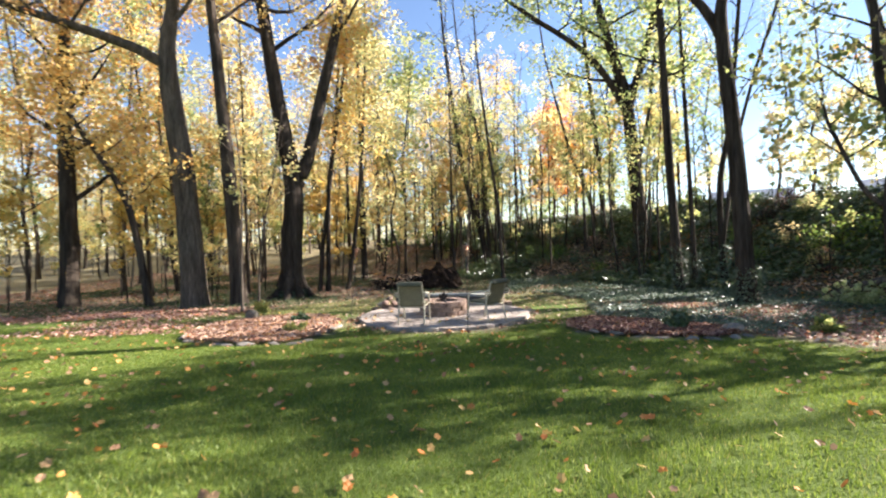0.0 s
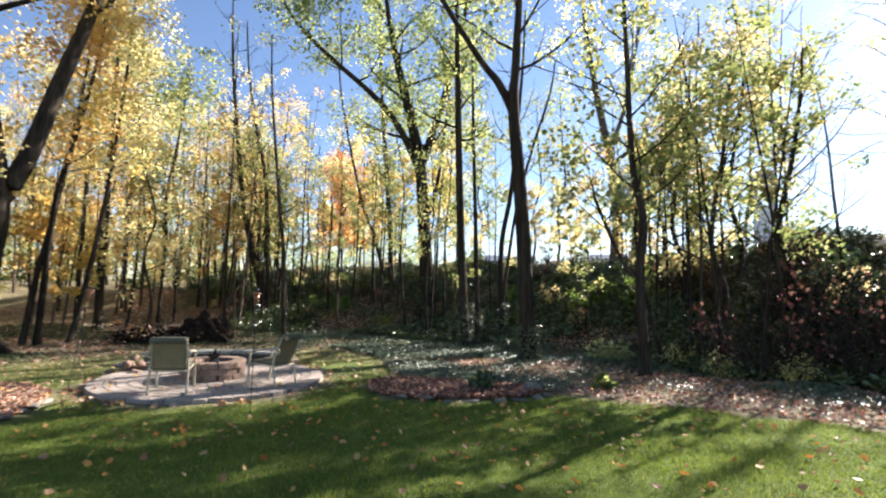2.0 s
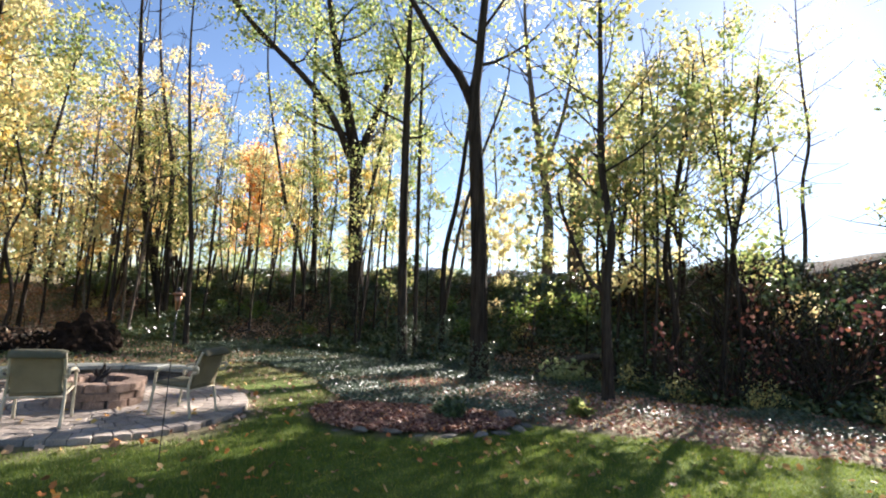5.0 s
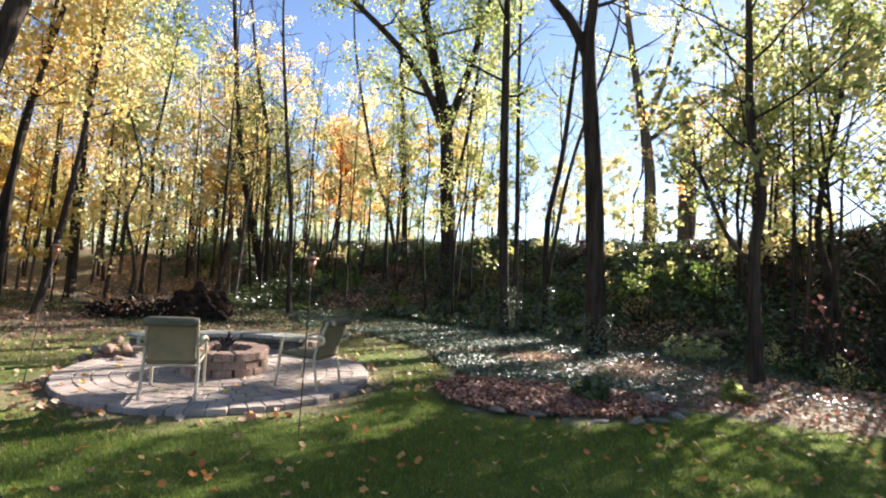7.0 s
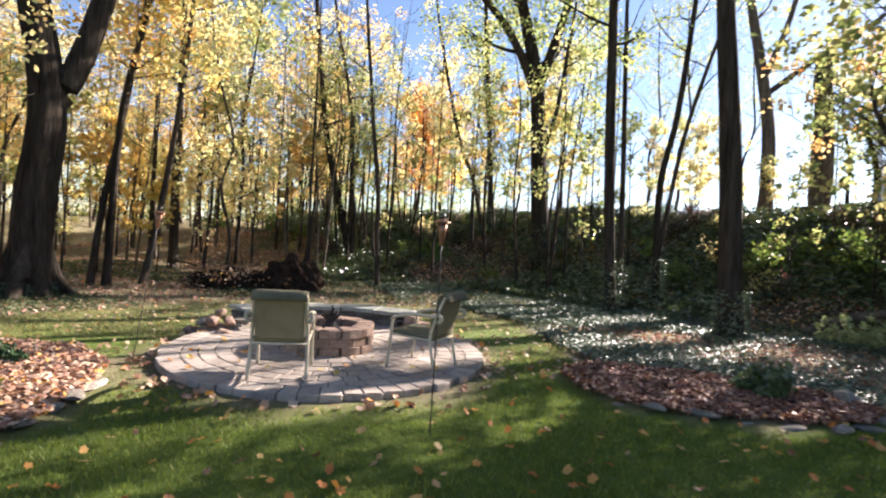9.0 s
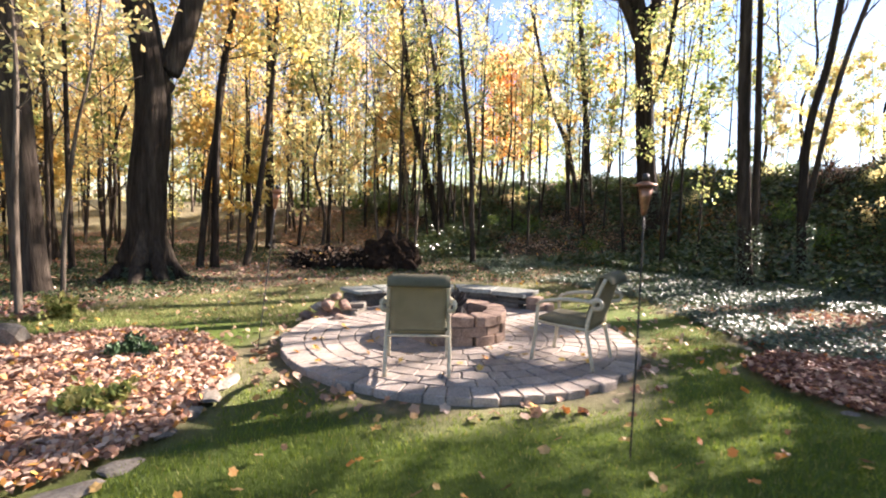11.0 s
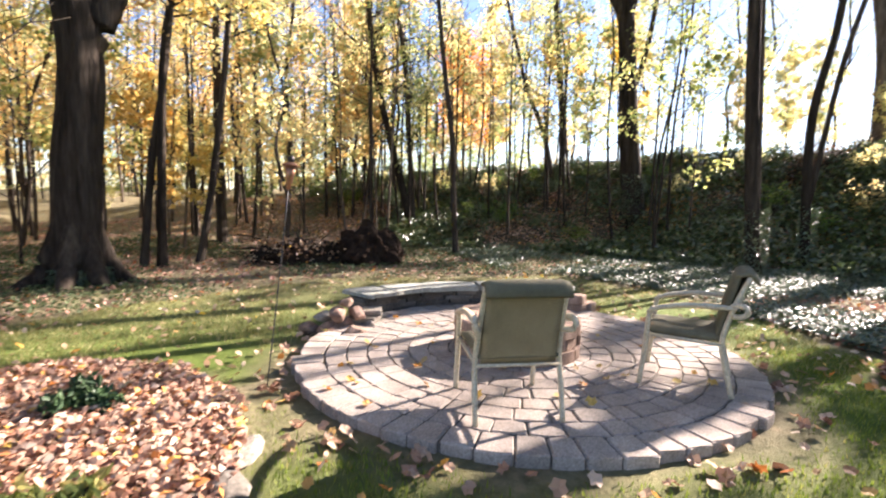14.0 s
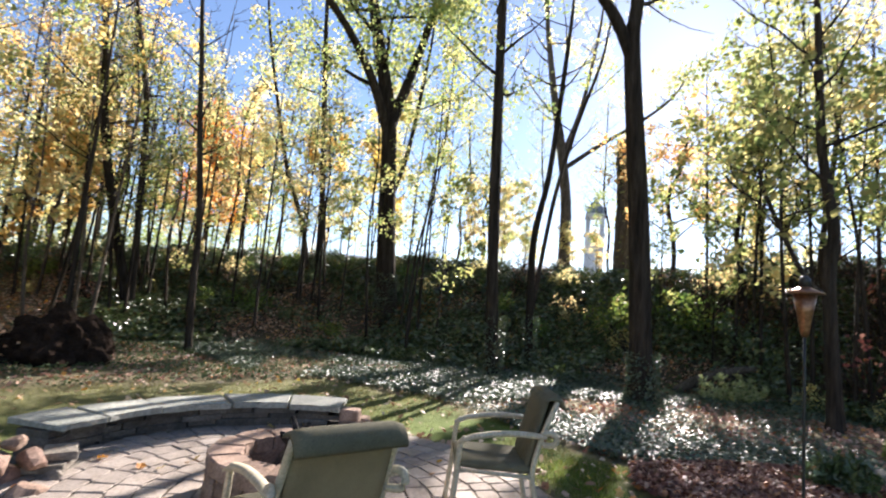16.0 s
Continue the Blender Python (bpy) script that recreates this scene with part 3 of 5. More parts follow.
tree("crest_tree", (19.7, 21.3), [(19.7, 21.3, 2.8), (19.6, 21.3, 6.5), (19.3, 21.6, 9.5), (18.9, 22.0, 12.5)], 0.31, 18, "pale trunk on the crest against bright sky", "yellow", 1900, 0.15, 0.5, 14, 3.2,
     [([(19.5, 21.4, 8.6), (20.6, 20.2, 9.9), (21.9, 18.9, 11.2)], 0.12, 11.5), ([(19.35, 21.5, 9.3), (19.9, 21.0, 11.6), (20.3, 20.7, 14.2)], 0.13, 16)], BARK_GREY)
snag = thing("broken_trunk", pose(16.6, 17.0, gz(16.6, 17.0)), "broken mossy trunk stump standing on the crest", "dead tree")
sp = smooth_path([(0, 0, -0.2), (0.05, 0.02, 2.2), (-0.05, 0.1, 4.4), (-0.12, 0.12, 5.4)], 14)
part("trunk", mesh_from("trunk", *tube(sp, np.linspace(0.34, 0.22, 14), 12, 0.08), BARK_GREY, True), BARK_GREY, snag)
part("ivy", mesh_from("ivy", *leaves(sp[rng.integers(2, 14, 800)] + rng.normal(0, 0.24, (800, 3)), 0.12), LIME), LIME, snag)

ivied = thing("ivied_trunk", pose(14.4, 5.3, gz(14.4, 5.3)), "dead trunk wrapped in dark ivy on the bank", "dead tree")
sp = smooth_path([(0, 0, -0.2), (-0.05, 0.05, 1.8), (-0.3, 0.3, 3.4), (-0.45, 0.4, 4.6)], 16)
part("trunk", mesh_from("trunk", *tube(sp, np.linspace(0.14, 0.03, 16), 10, 0.06), BARK, True), BARK, ivied)
k = rng.integers(0, 16, 2200)
c = sp[k] + rng.normal(0, 1, (2200, 3)) * (0.3 - 0.014 * k)[:, None]
part("ivy", mesh_from("ivy", *leaves(c, 0.11), IVY), IVY, ivied)

# trees further off: a few kinds, built once and set out over the wood


def template(leaf, h, r, n, size, start, spread, lean, label, count=16, bark=BARK):
    return tree("woodland_tree", (0, -300), [(0, -300, 0), (lean * 0.5, -300.1, h * 0.15), (lean * 0.3, -300 + lean * 0.3, h * 0.32), (lean * 1.2, -300 + lean * 0.2, h * 0.48), (lean, -300 + lean * 0.7, h * 0.64)], r, h, label, leaf, n, size, start, count, spread, group="trees of the far wood", bark=bark, twigs=2, blob=0.5, far=True)


KINDS = {
    "gold": [template("gold", 15, 0.11, 3100, 0.15, 0.3, 2.8, 0.5, "woodland tree in full golden autumn leaf"), template("gold", 12, 0.08, 2600, 0.145, 0.2, 2.4, -0.6, "woodland tree in full golden autumn leaf")],
    "yellow": [template("yellow", 16, 0.1, 3000, 0.15, 0.28, 2.7, 0.4, "woodland tree with pale yellow leaves"), template("yellow", 11, 0.065, 2500, 0.145, 0.15, 2.2, 0.8, "woodland tree with pale yellow leaves")],
    "lime": [template("lime", 14, 0.09, 2400, 0.17, 0.3, 2.6, -0.5, "woodland tree with thin yellow-green leaves")],
    "thin": [template("lime", 13, 0.10, 1700, 0.12, 0.35, 2.6, 0.6, "woodland tree with thin yellow-green leaves"), template("yellow", 14, 0.11, 1500, 0.12, 0.4, 2.5, -0.4, "woodland tree with few yellow leaves still hanging")],
    "orange": [template("orange", 10, 0.12, 5000, 0.17, 0.15, 2.8, 0.3, "maple in bright orange autumn leaf")],
}


def plant(kind, x, y, s=1.0, k=None):
    ks = KINDS[kind]
    src = ks[int(rng.integers(0, len(ks)))] if k is None else ks[k]
    return copy_thing(src, Matrix.Translation((x, y, gz(x, y) - 0.05)) @ Matrix.Rotation(rng.uniform(0, 6.28), 4, "Z") @ Matrix.Diagonal((s, s, s * rng.uniform(0.9, 1.15), 1)))


taken = []


def free_spot(x, y, gap):
    if any((x - a) ** 2 + (y - c) ** 2 < gap * gap for a, c in taken):
        return False
    taken.append((x, y))
    return True


for _ in range(900):
    x, y = rng.uniform(-34, 6), rng.uniform(21, 62)
    if x > 1.5 - (y - 24) * 0.1 and y < 34 or y < 18 + 0.15 * (x + 8) ** 2 * (x > -8) * 0.6:
        continue
    if len(taken) < 52 and free_spot(x, y, 3.0 + 0.03 * (y - 20)):
        plant("gold" if rng.random() < (0.38 if x < -6 else 0.22) else ("yellow" if rng.random() < 0.66 else "lime"), x, y, rng.uniform(0.85, 1.2))
for x, y, k, s in [(-16, 19, "gold", 1), (-14.5, 22.5, "gold", 0.9), (-19, 17, "gold", 1.1), (-22, 20, "gold", 1), (-11.5, 21.5, "gold", 0.9), (-17.5, 14.8, "gold", 0.75), (-9.2, 22, "yellow", 0.8), (-24, 15, "gold", 1.1),
                   (8.3, 37.0, "orange", 0.85), (10.4, 38.3, "orange", 0.8), (9.2, 41.0, "orange", 0.9), (12.5, 36, "lime", 0.9), (14, 34, "thin", 0.8), (17, 31, "thin", 0.8), (20, 27, "thin", 0.9), (13, 27, "thin", 0.8),
                   (24, 11, "thin", 0.9), (19.5, 5.5, "lime", 0.85), (21, -2, "lime", 1.0), (15.5, -4, "lime", 0.95), (18.5, -9, "lime", 1.0), (26, 4, "lime", 0.9), (16, 1.5, "lime", 0.8),
                   (17.5, 12.8, "thin", 0.6), (23, 25.5, "thin", 0.8), (18.5, 27.5, "thin", 0.8), (26.5, 22, "thin", 0.85)]:
    plant(k, x, y, s)
for ks in KINDS.values():
    for src in ks:
        for o in list(src.children_recursive) + [src]:
            bpy.data.objects.remove(o)

def far_woods(x0, y0, x1, y1, n, high, mat, label):
    s = rng.uniform(0, 1, n // 30)
    base = np.stack([x0 + (x1 - x0) * s + rng.normal(0, 1.5, len(s)), y0 + (y1 - y0) * s + rng.normal(0, 2.0, len(s)), high * rng.uniform(0, 1, len(s)) ** 1.4], axis=1)
    c = base[rng.integers(0, len(base), n)] + rng.normal(0, 0.55, (n, 3))
    c[:, 2] = np.abs(c[:, 2]) + ground_z(c[:, 0], c[:, 1])
    tagged(new("far_woods", mesh_from("far_woods", *leaves(c, 0.3), mat)), label, "woods", kind="stuff")


far_woods(-70, 58, 6, 68, 24000, 9, YELLOW, "far yellow foliage closing the view through the wood")
far_woods(-46, 8, -66, 60, 14000, 9, GOLD, "far golden foliage closing the view through the wood")
far_woods(-20, 66, 26, 62, 14000, 8, LIME, "far yellow-green foliage beyond the bank")

# saplings of the understorey


def sapling_template(leaf, h, n, size, label, lean=0.4):
    ob = thing("sapling", pose(0, -320, 0), label, "sapling", "saplings of the understorey")
    pts = smooth_path([(0, 0, -0.1), (lean * 0.3, 0.05, h * 0.45), (lean, 0.1, h)], 10)
    wood, c = crown(pts, np.linspace(0.028, 0.006, 10), 0.22, 11, h * 0.22, n, 0.22, 1)
    part("trunk", mesh_from("trunk", *join([tube(pts, np.linspace(0.03, 0.006, 10), 6)] + wood), BARK, True), BARK, ob)
    part("crown", mesh_from("crown", *leaves(c, size), LEAF_MATS[leaf]), LEAF_MATS[leaf], ob)
    return ob


SAPS = [sapling_template("yellow", 5.5, 900, 0.14, "thin sapling with yellow leaves"), sapling_template("gold", 4.5, 850, 0.14, "thin sapling with golden leaves", -0.5),
        sapling_template("lime", 5.0, 500, 0.11, "thin sapling with yellow-green leaves", 0.2), sapling_template("yellow", 3.0, 700, 0.12, "low sapling with yellow leaves", 0.7)]


def set_sap(k, x, y, s=1.0):
    return copy_thing(SAPS[k], Matrix.Translation((x, y, gz(x, y))) @ Matrix.Rotation(rng.uniform(0, 6.28), 4, "Z") @ Matrix.Scale(s, 4))


got = 0
while got < 112:
    x, y = rng.uniform(-32, 7), rng.uniform(19, 60)
    if (x > -3.2 and y < 26) or (x > -8.5 and y < 20.5):
        continue
    got += 1
    set_sap(int(rng.integers(0, 4)), x, y, rng.uniform(0.7, 1.35) * (1.4 if y > 36 else 1))
for k, x, y, s in [(2, -8.8, 18.8, 1.0), (2, -7.4, 20.5, 1.1), (2, -10.2, 21.5, 1.2), (2, -12.5, 19.2, 1.1), (2, -6.6, 23.0, 1.2), (3, -7.9, 17.3, 0.8), (3, -9.4, 17.8, 0.9), (1, -13.5, 15.3, 1), (1, -15.5, 15.2, 1.1), (0, -17.5, 15.8, 1.2), (1, -11.2, 17.5, 1), (3, -20, 14.8, 1.3), (1, -10.6, 19, 1.1), (0, 10.6, 25, 1.4), (2, 11.6, 22.6, 1.4), (1, 9.6, 28, 1.5), (0, 8.4, 30.6, 1.6), (2, 13.4, 23.6, 1.5), (1, 12.2, 27.0, 1.5), (2, 10.8, 31.0, 1.6), (2, 8.8, 19.2, 1.1), (2, 7.6, 22.5, 1.2), (2, 9.9, 18.2, 1), 
                   (2, 6.4, 25.5, 1.1), (2, 5.2, 27.2, 1.2), (2, 10.6, 13.6, 0.7), (2, 11.6, 12.4, 0.8), (3, 13.5, 11.2, 1.0), (2, 13.0, 14.2, 0.9)]:
    set_sap(k, x, y, s)
for _ in range(30):
    x = rng.uniform(7, 24)
    set_sap(int(rng.choice([0, 2, 2, 3])), x, 40 - 0.85 * x + rng.uniform(-3, 5), rng.uniform(0.6, 1.1))
for src in SAPS:
    for o in list(src.children_recursive) + [src]:
        bpy.data.objects.remove(o)
for (x, y), line, r in [((-5.78, 14.16), [(0, 0, -0.1), (0.0, 0, 1.5), (0.1, -0.04, 3.6), (-0.1, 0, 6)], 0.06), ((-5.54, 14.77), [(0, 0, -0.1), (0.05, 0, 1.2), (0.3, -0.12, 2.6), (0.6, -0.27, 3.6), (1.0, -0.3, 6.0)], 0.042)]:
    ob = thing("young_tree", pose(x, y, gz(x, y)), "pale young trunk at the edge of the lawn", "sapling")
    pts = smooth_path(line, 16)
    wood, c = crown(pts, np.linspace(r, 0.01, 16), 0.45, 9, 1.2, 260, 0.25, 2)
    part("trunk", mesh_from("trunk", *tube(pts, np.linspace(r, 0.01, 16), 8, 0.03), BARK_GREY, True), BARK_GREY, ob)
    for w in wood:
        part("branch", mesh_from("branch", *w, BARK_GREY, True), BARK_GREY, ob)
    part("crown", mesh_from("crown", *leaves(c, 0.1), YELLOW), YELLOW, ob)

STEMS = []
for _ in range(52):
    if rng.random() < 0.3:
        y = rng.uniform(8, 13)
        x = float(np.interp(y, [p[1] for p in FOOT[1:6]], [p[0] for p in FOOT[1:6]])) + rng.uniform(0.1, 3.2)
    else:
        x = rng.uniform(-1, 7.5)
        y = float(np.interp(x, [p[0] for p in FOOT[10:5:-1]], [p[1] for p in FOOT[10:5:-1]])) + rng.uniform(0.1, 6.0)
        x += rng.uniform(0, 2.0)
    STEMS.append((x, y))
for x, y in STEMS:
    h = rng.uniform(6, 10)
    lean = rng.normal(0, 0.5, 2)
    ob = thing("thin_tree", pose(x, y, gz(x, y)), "thin dark stem with few leaves on the bank", "tree", "thin stems on the bank")
    pts = smooth_path([(0, 0, -0.15), (lean[0] * 0.5, lean[1] * 0.2, h * 0.35), (lean[0] * 0.4, lean[1] * 0.6, h * 0.65), (lean[0] * 1.4, lean[1], h)], 14)
    wood, c = crown(pts, np.linspace(0.045, 0.008, 14), 0.3, 9, 1.5, 560, 0.3, 2)
    part("trunk", mesh_from("trunk", *tube(pts, np.linspace(0.05, 0.008, 14), 7, 0.03), BARK, True), BARK, ob)
    part("twigwork", mesh_from("twigwork", *join(wood), BARK, True), BARK, ob)["kind"] = "stuff"
    part("crown", mesh_from("crown", *leaves(c, 0.1), LIME if rng.random() < 0.7 else YELLOW), LIME, ob)

SLIM = []
for k in range(4):
    h = 9 + k
    lean = rng.normal(0, 0.7, 2)
    ob = thing("thin_tree", pose(0, -360, 0), "thin dark stem standing in the wood", "tree", "thin stems in the wood")
    pts = smooth_path([(0, 0, -0.15), (lean[0] * 0.6, lean[1] * 0.2, h * 0.25), (lean[0] * 0.4, lean[1] * 0.7, h * 0.55), (lean[0] * 1.4, lean[1], h)], 14)
    wood, c = crown(pts, np.linspace(0.06, 0.008, 14), 0.25, 10, 1.5, 320, 0.3, 2)
    part("trunk", mesh_from("trunk", *tube(pts, np.linspace(0.065, 0.008, 14), 7, 0.04), BARK_GREY if k % 2 else BARK, True), BARK, ob)
    part("twigwork", mesh_from("twigwork", *join(wood), BARK, True), BARK, ob)["kind"] = "stuff"
    part("crown", mesh_from("crown", *leaves(c, 0.11), YELLOW if k % 2 else GOLD), YELLOW, ob)
    SLIM.append(ob)
for _ in range(75):
    x, y = rng.uniform(-17, 4.5), rng.uniform(19.5, 38)
    if (x > -3 and y < 22.5) or (x > 1 and y < 24):
        x, y = x - 8, y + 6
    copy_thing(SLIM[int(rng.integers(0, 4))], Matrix.Translation((x, y, gz(x, y))) @ Matrix.Rotation(rng.uniform(0, 6.28), 4, "Z") @ Matrix.Scale(rng.uniform(0.75, 1.25), 4))
for src in SLIM:
    for o in list(src.children_recursive) + [src]:
        bpy.data.objects.remove(o)
for x, y, r, top in [(7.75, 16.2, 0.2, 1.5), (8.6, 16.9, 0.13, 1.2), (9.15, 16.1, 0.14, 1.4), (7.75, 12.6, 0.27, 1.0), (8.7, 21.6, 0.32, 1.2), (8.1, 24.9, 0.2, 1.0), (-5.5, 17.9, 0.5, 0.3)]:
    n = int(900 * r / 0.2)
    a, hh = rng.uniform(0, 6.28, n), top * rng.uniform(0, 1, n) ** 1.6
    c = np.stack([x + np.cos(a) * (r + rng.uniform(0, 0.06, n)), y + np.sin(a) * (r + rng.uniform(0, 0.06, n)), gz(x, y) + hh], axis=1)
    tagged(new("climbing_ivy", mesh_from("climbing_ivy", *leaves(c, 0.065), VINCA)), "ivy climbing the foot of a trunk", "ivy", kind="stuff")

# ---- bushes and ground cover ----


def bush_template(mat, w, h, n, size, label, stems=12):
    ob = thing("shrub", pose(0, -340, 0), label, "shrub", "shrubs of the bank")
    wood, tips = [], []
    for k in range(stems):
        az = rng.uniform(0, 6.28)
        pts, rr = limb((rng.normal(0, 0.08), rng.normal(0, 0.08), -0.05), (math.cos(az) * w / h, math.sin(az) * w / h, 1.1), h * rng.uniform(0.7, 1.15), 0.016, 6, 0.12, 0.2)
        wood.append(tube(pts, rr, 4))
        tips.append(pts[1:])
    tips = np.concatenate(tips)
    cl = tips[rng.integers(0, len(tips), n // 10)] + rng.normal(0, 0.14, (n // 10, 3))
    c = cl[rng.integers(0, len(cl), n)] + rng.normal(0, 0.09, (n, 3))
    c[:, 2] = np.abs(c[:, 2])
    part("stemwork", mesh_from("stemwork", *join(wood), BARK, True), BARK, ob)["kind"] = "stuff"
    part("foliage", mesh_from("foliage", *leaves(c, size), mat), mat, ob)
    return ob


BUSH = [bush_template(IVY, 0.8, 0.9, 850, 0.1, "dark leafy shrub on the shaded bank"), bush_template(IVY, 1.0, 1.3, 1000, 0.1, "tall dark shrub crowning the bank"),
        bush_template(GREEN, 0.7, 0.9, 800, 0.09, "green shrub catching the sun"), bush_template(YELLOW, 0.7, 1.1, 500, 0.09, "yellowing shrub with thin leaves"), bush_template(RUSSET, 0.9, 1.3, 110, 0.08, "bare brown brush with a few dead leaves", 34)]


def set_bush(k, x, y, s=1.0):
    return copy_thing(BUSH[k], Matrix.Translation((x, y, gz(x, y))) @ Matrix.Rotation(rng.uniform(0, 6.28), 4, "Z") @ Matrix.Scale(s, 4))


got = 0
while got < 120:
    x, y = rng.uniform(0, 16), rng.uniform(-2, 33)
    d = float(foot_side([x], [y])[0])
    if math.hypot(x - 10.0, y - 11.9) < 1.3 or math.hypot(x - 9.3, y - 11.0) < 1.0:
        continue
    if 0.8 < d < 6.5 and rng.random() < (1.0 if d > 3.0 else 0.5):
        got += 1
        if y < 13:
            set_bush(1 if d > 4.0 and rng.random() < 0.35 else int(rng.choice([0, 0, 3, 4, 4, 4, 4, 4])), x, y, rng.uniform(0.7, 1.2))
        else:
            set_bush(int(rng.choice([0, 2, 2, 3, 3, 4, 4])), x, y, rng.uniform(0.35, 0.75))
for k, x, y, s in [(4, 10.9, 8.2, 1.2), (1, 11.9, 11.6, 1.0), (4, 11.3, 9.4, 1.3), (4, 11.2, 6.6, 1.2), (3, 10.6, 7.4, 0.6), (3, 10.5, 9.0, 0.6), (3, 10.9, 5.4, 0.7), (3, 10.6, 10.3, 0.55), (3, 14.2, 12.6, 1.0), (4, 12.6, 8.0, 1.5), (4, 12.2, 6.6, 1.6), (4, 12.9, 5.4, 1.5), (4, 12.6, 4.0, 1.6), (1, 13.2, 2.6, 1.3), (4, 13.0, 9.2, 1.5), (4, 11.8, 7.4, 1.4), (4, 12.0, 5.0, 1.5), (0, 13.6, 6.6, 1.2), (0, 13.9, 4.6, 1.3), (3, 13.4, 7.6, 1.0), (0, 14.2, 8.0, 1.2), (0, 14.6, 5.8, 1.2), (1, 14.4, 3.4, 1.2), (2, 11.9, 15.0, 1.3), (2, 12.6, 13.4, 1.2), (0, 0.4, 29.6, 1.0), (0, 1.4, 29.3, 1.1), (1, 2.4, 28.9, 0.8), (0, 3.4, 28.4, 0.9), (0, 1.9, 27.6, 0.8), (2, -0.6, 31.5, 1.1), (2, 0.8, 31.8, 1.2), (2, -3.5, 34, 1.3)]:
    set_bush(k, x, y, s)
for src in BUSH:
    for o in list(src.children_recursive) + [src]:
        bpy.data.objects.remove(o)


def scatter(n, box, keep, size, lift, flat, mat, name, label, category, long=1.0, z_rand=0.03, shape="kite"):
    x, y = rng.uniform(box[0], box[2], n), rng.uniform(box[1], box[3], n)
    ok = keep(x, y)
    x, y = x[ok], y[ok]
    c = np.stack([x, y, ground_z(x, y) + lift + rng.uniform(0, z_rand, len(x))], axis=1)
    return tagged(new(name, mesh_from(name, *leaves(c, size, flat, long, shape), mat)), label, category, kind="stuff")


def patchy(x, y, f, cut):
    return waves(x * f, y * f) + 0.5 * waves(x * f * 2.7 + 4, y * f * 2.7) + rng.normal(0, 0.25, x.shape) > cut


scatter(380000, (-1.5, -2, 18, 36), lambda x, y: (foot_side(x, y) > -0.4) & (foot_side(x, y) < 6.6) & patchy(x, y, 0.75, np.where(x < 2, 0.35, np.where(y < 12.5, -0.05, -0.3))), 0.125, 0.02, 0.6, IVY, "ivy", "glossy dark ivy covering the bank", "ivy", z_rand=0.3)
scatter(240000, (2.5, 2, 12, 24), lambda x, y: (foot_side(x, y) < 0.4) & (foot_side(x, y) > -6.4) & ~inside(x, y, LAWN) & ~inside(x, y, BED_RIGHT) & patchy(x, y, 0.9, np.interp(y, [8, 10.5], [0.95, -0.5])), 0.066, 0.02, 1.2, VINCA, "vinca", "low glossy evergreen ground cover", "ground cover", z_rand=0.1)
scatter(85000, (-16, 14, 7, 30), lambda x, y: ~inside(x, y, LAWN) & (foot_side(x, y) < 0) & patchy(x, y, 0.8, -0.2), 0.06, 0.01, 0.5, WOODCOVER, "woodland_cover", "patches of low green ground cover under trees", "ground cover", z_rand=0.08)
scatter(150000, (-4, -4, 17, 37), lambda x, y: (foot_side(x, y) > -0.2) & (foot_side(x, y) < 6.2) & patchy(x, y, 1.5, np.where(y < 13, 0.35, -0.2)), 0.085, 0.015, 0.5, LITTER, "bank_litter", "brown dead leaves caught on the bank", "fallen leaves", z_rand=0.1)
on_bed_l = lambda x, y: inside(x, y, BED_LEFT)
on_bed_r = lambda x, y: inside(x, y, BED_RIGHT)
scatter(24000, (-5.6, 9, -2.2, 13), on_bed_l, 0.062, 0.012, 0.62, LITTER, "leaf_litter", "deep brown and tan fallen leaves in the bed", "fallen leaves", z_rand=0.05, shape="oval")
scatter(15000, (-18, 10.6, -5.2, 15), lambda x, y: ~inside(x, y, BED_LEFT) & patchy(x, y * 1.6, 0.8, 0.5 - 0.22 * (y - 10.6)), 0.075, 0.012, 0.62, LITTER, "leaf_litter", "brown fallen leaves at the wood's edge", "fallen leaves", z_rand=0.05, shape="oval")
scatter(22000, (2.3, 8.3, 5.5, 11.2), on_bed_r, 0.064, 0.012, 0.62, RUSSET, "leaf_litter", "russet fallen leaves in the stone-edged bed", "fallen leaves", z_rand=0.05, shape="oval")
scatter(30000, (-20, 13, 9, 34), lambda x, y: ~inside(x, y, LAWN) & ~inside(x, y, BED_RIGHT) & ~inside(x, y, BED_LEFT), 0.085, 0.01, 0.7, LITTER, "leaf_litter", "brown fallen leaves over the woodland floor", "fallen leaves")
scatter(13000, (2.3, 1, 11.5, 13), lambda x, y: ~inside(x, y, LAWN) & ~inside(x, y, BED_RIGHT) & (foot_side(x, y) < 0.5), 0.08, 0.012, 0.6, LITTER, "leaf_litter", "fallen leaves in the ground cover", "fallen leaves", z_rand=0.06)
on_lawn = lambda x, y: (turf_amount(x, y) > 0.1)
scatter(2300, (-10, -5, 8.5, 11), on_lawn, 0.07, 0.03, 0.72, BRIGHT, "lawn_leaves", "scattered orange and tan leaves on the lawn", "fallen leaves", shape="maple")
scatter(1700, (-8, 10.5, 5, 17.6), on_lawn, 0.08, 0.02, 0.75, LITTER, "lawn_leaves", "fallen leaves on the thin grass", "fallen leaves", shape="oval")
scatter(1200, (-2.9, 9.4, 2.6, 14.6), lambda x, y: (np.abs(np.hypot(x - PATIO[0], y - PATIO[1]) - PR - 0.14) < 0.17), 0.085, 0.015, 0.7, LITTER, "rim_leaves", "fallen leaves round the patio's rim", "fallen leaves", shape="maple")
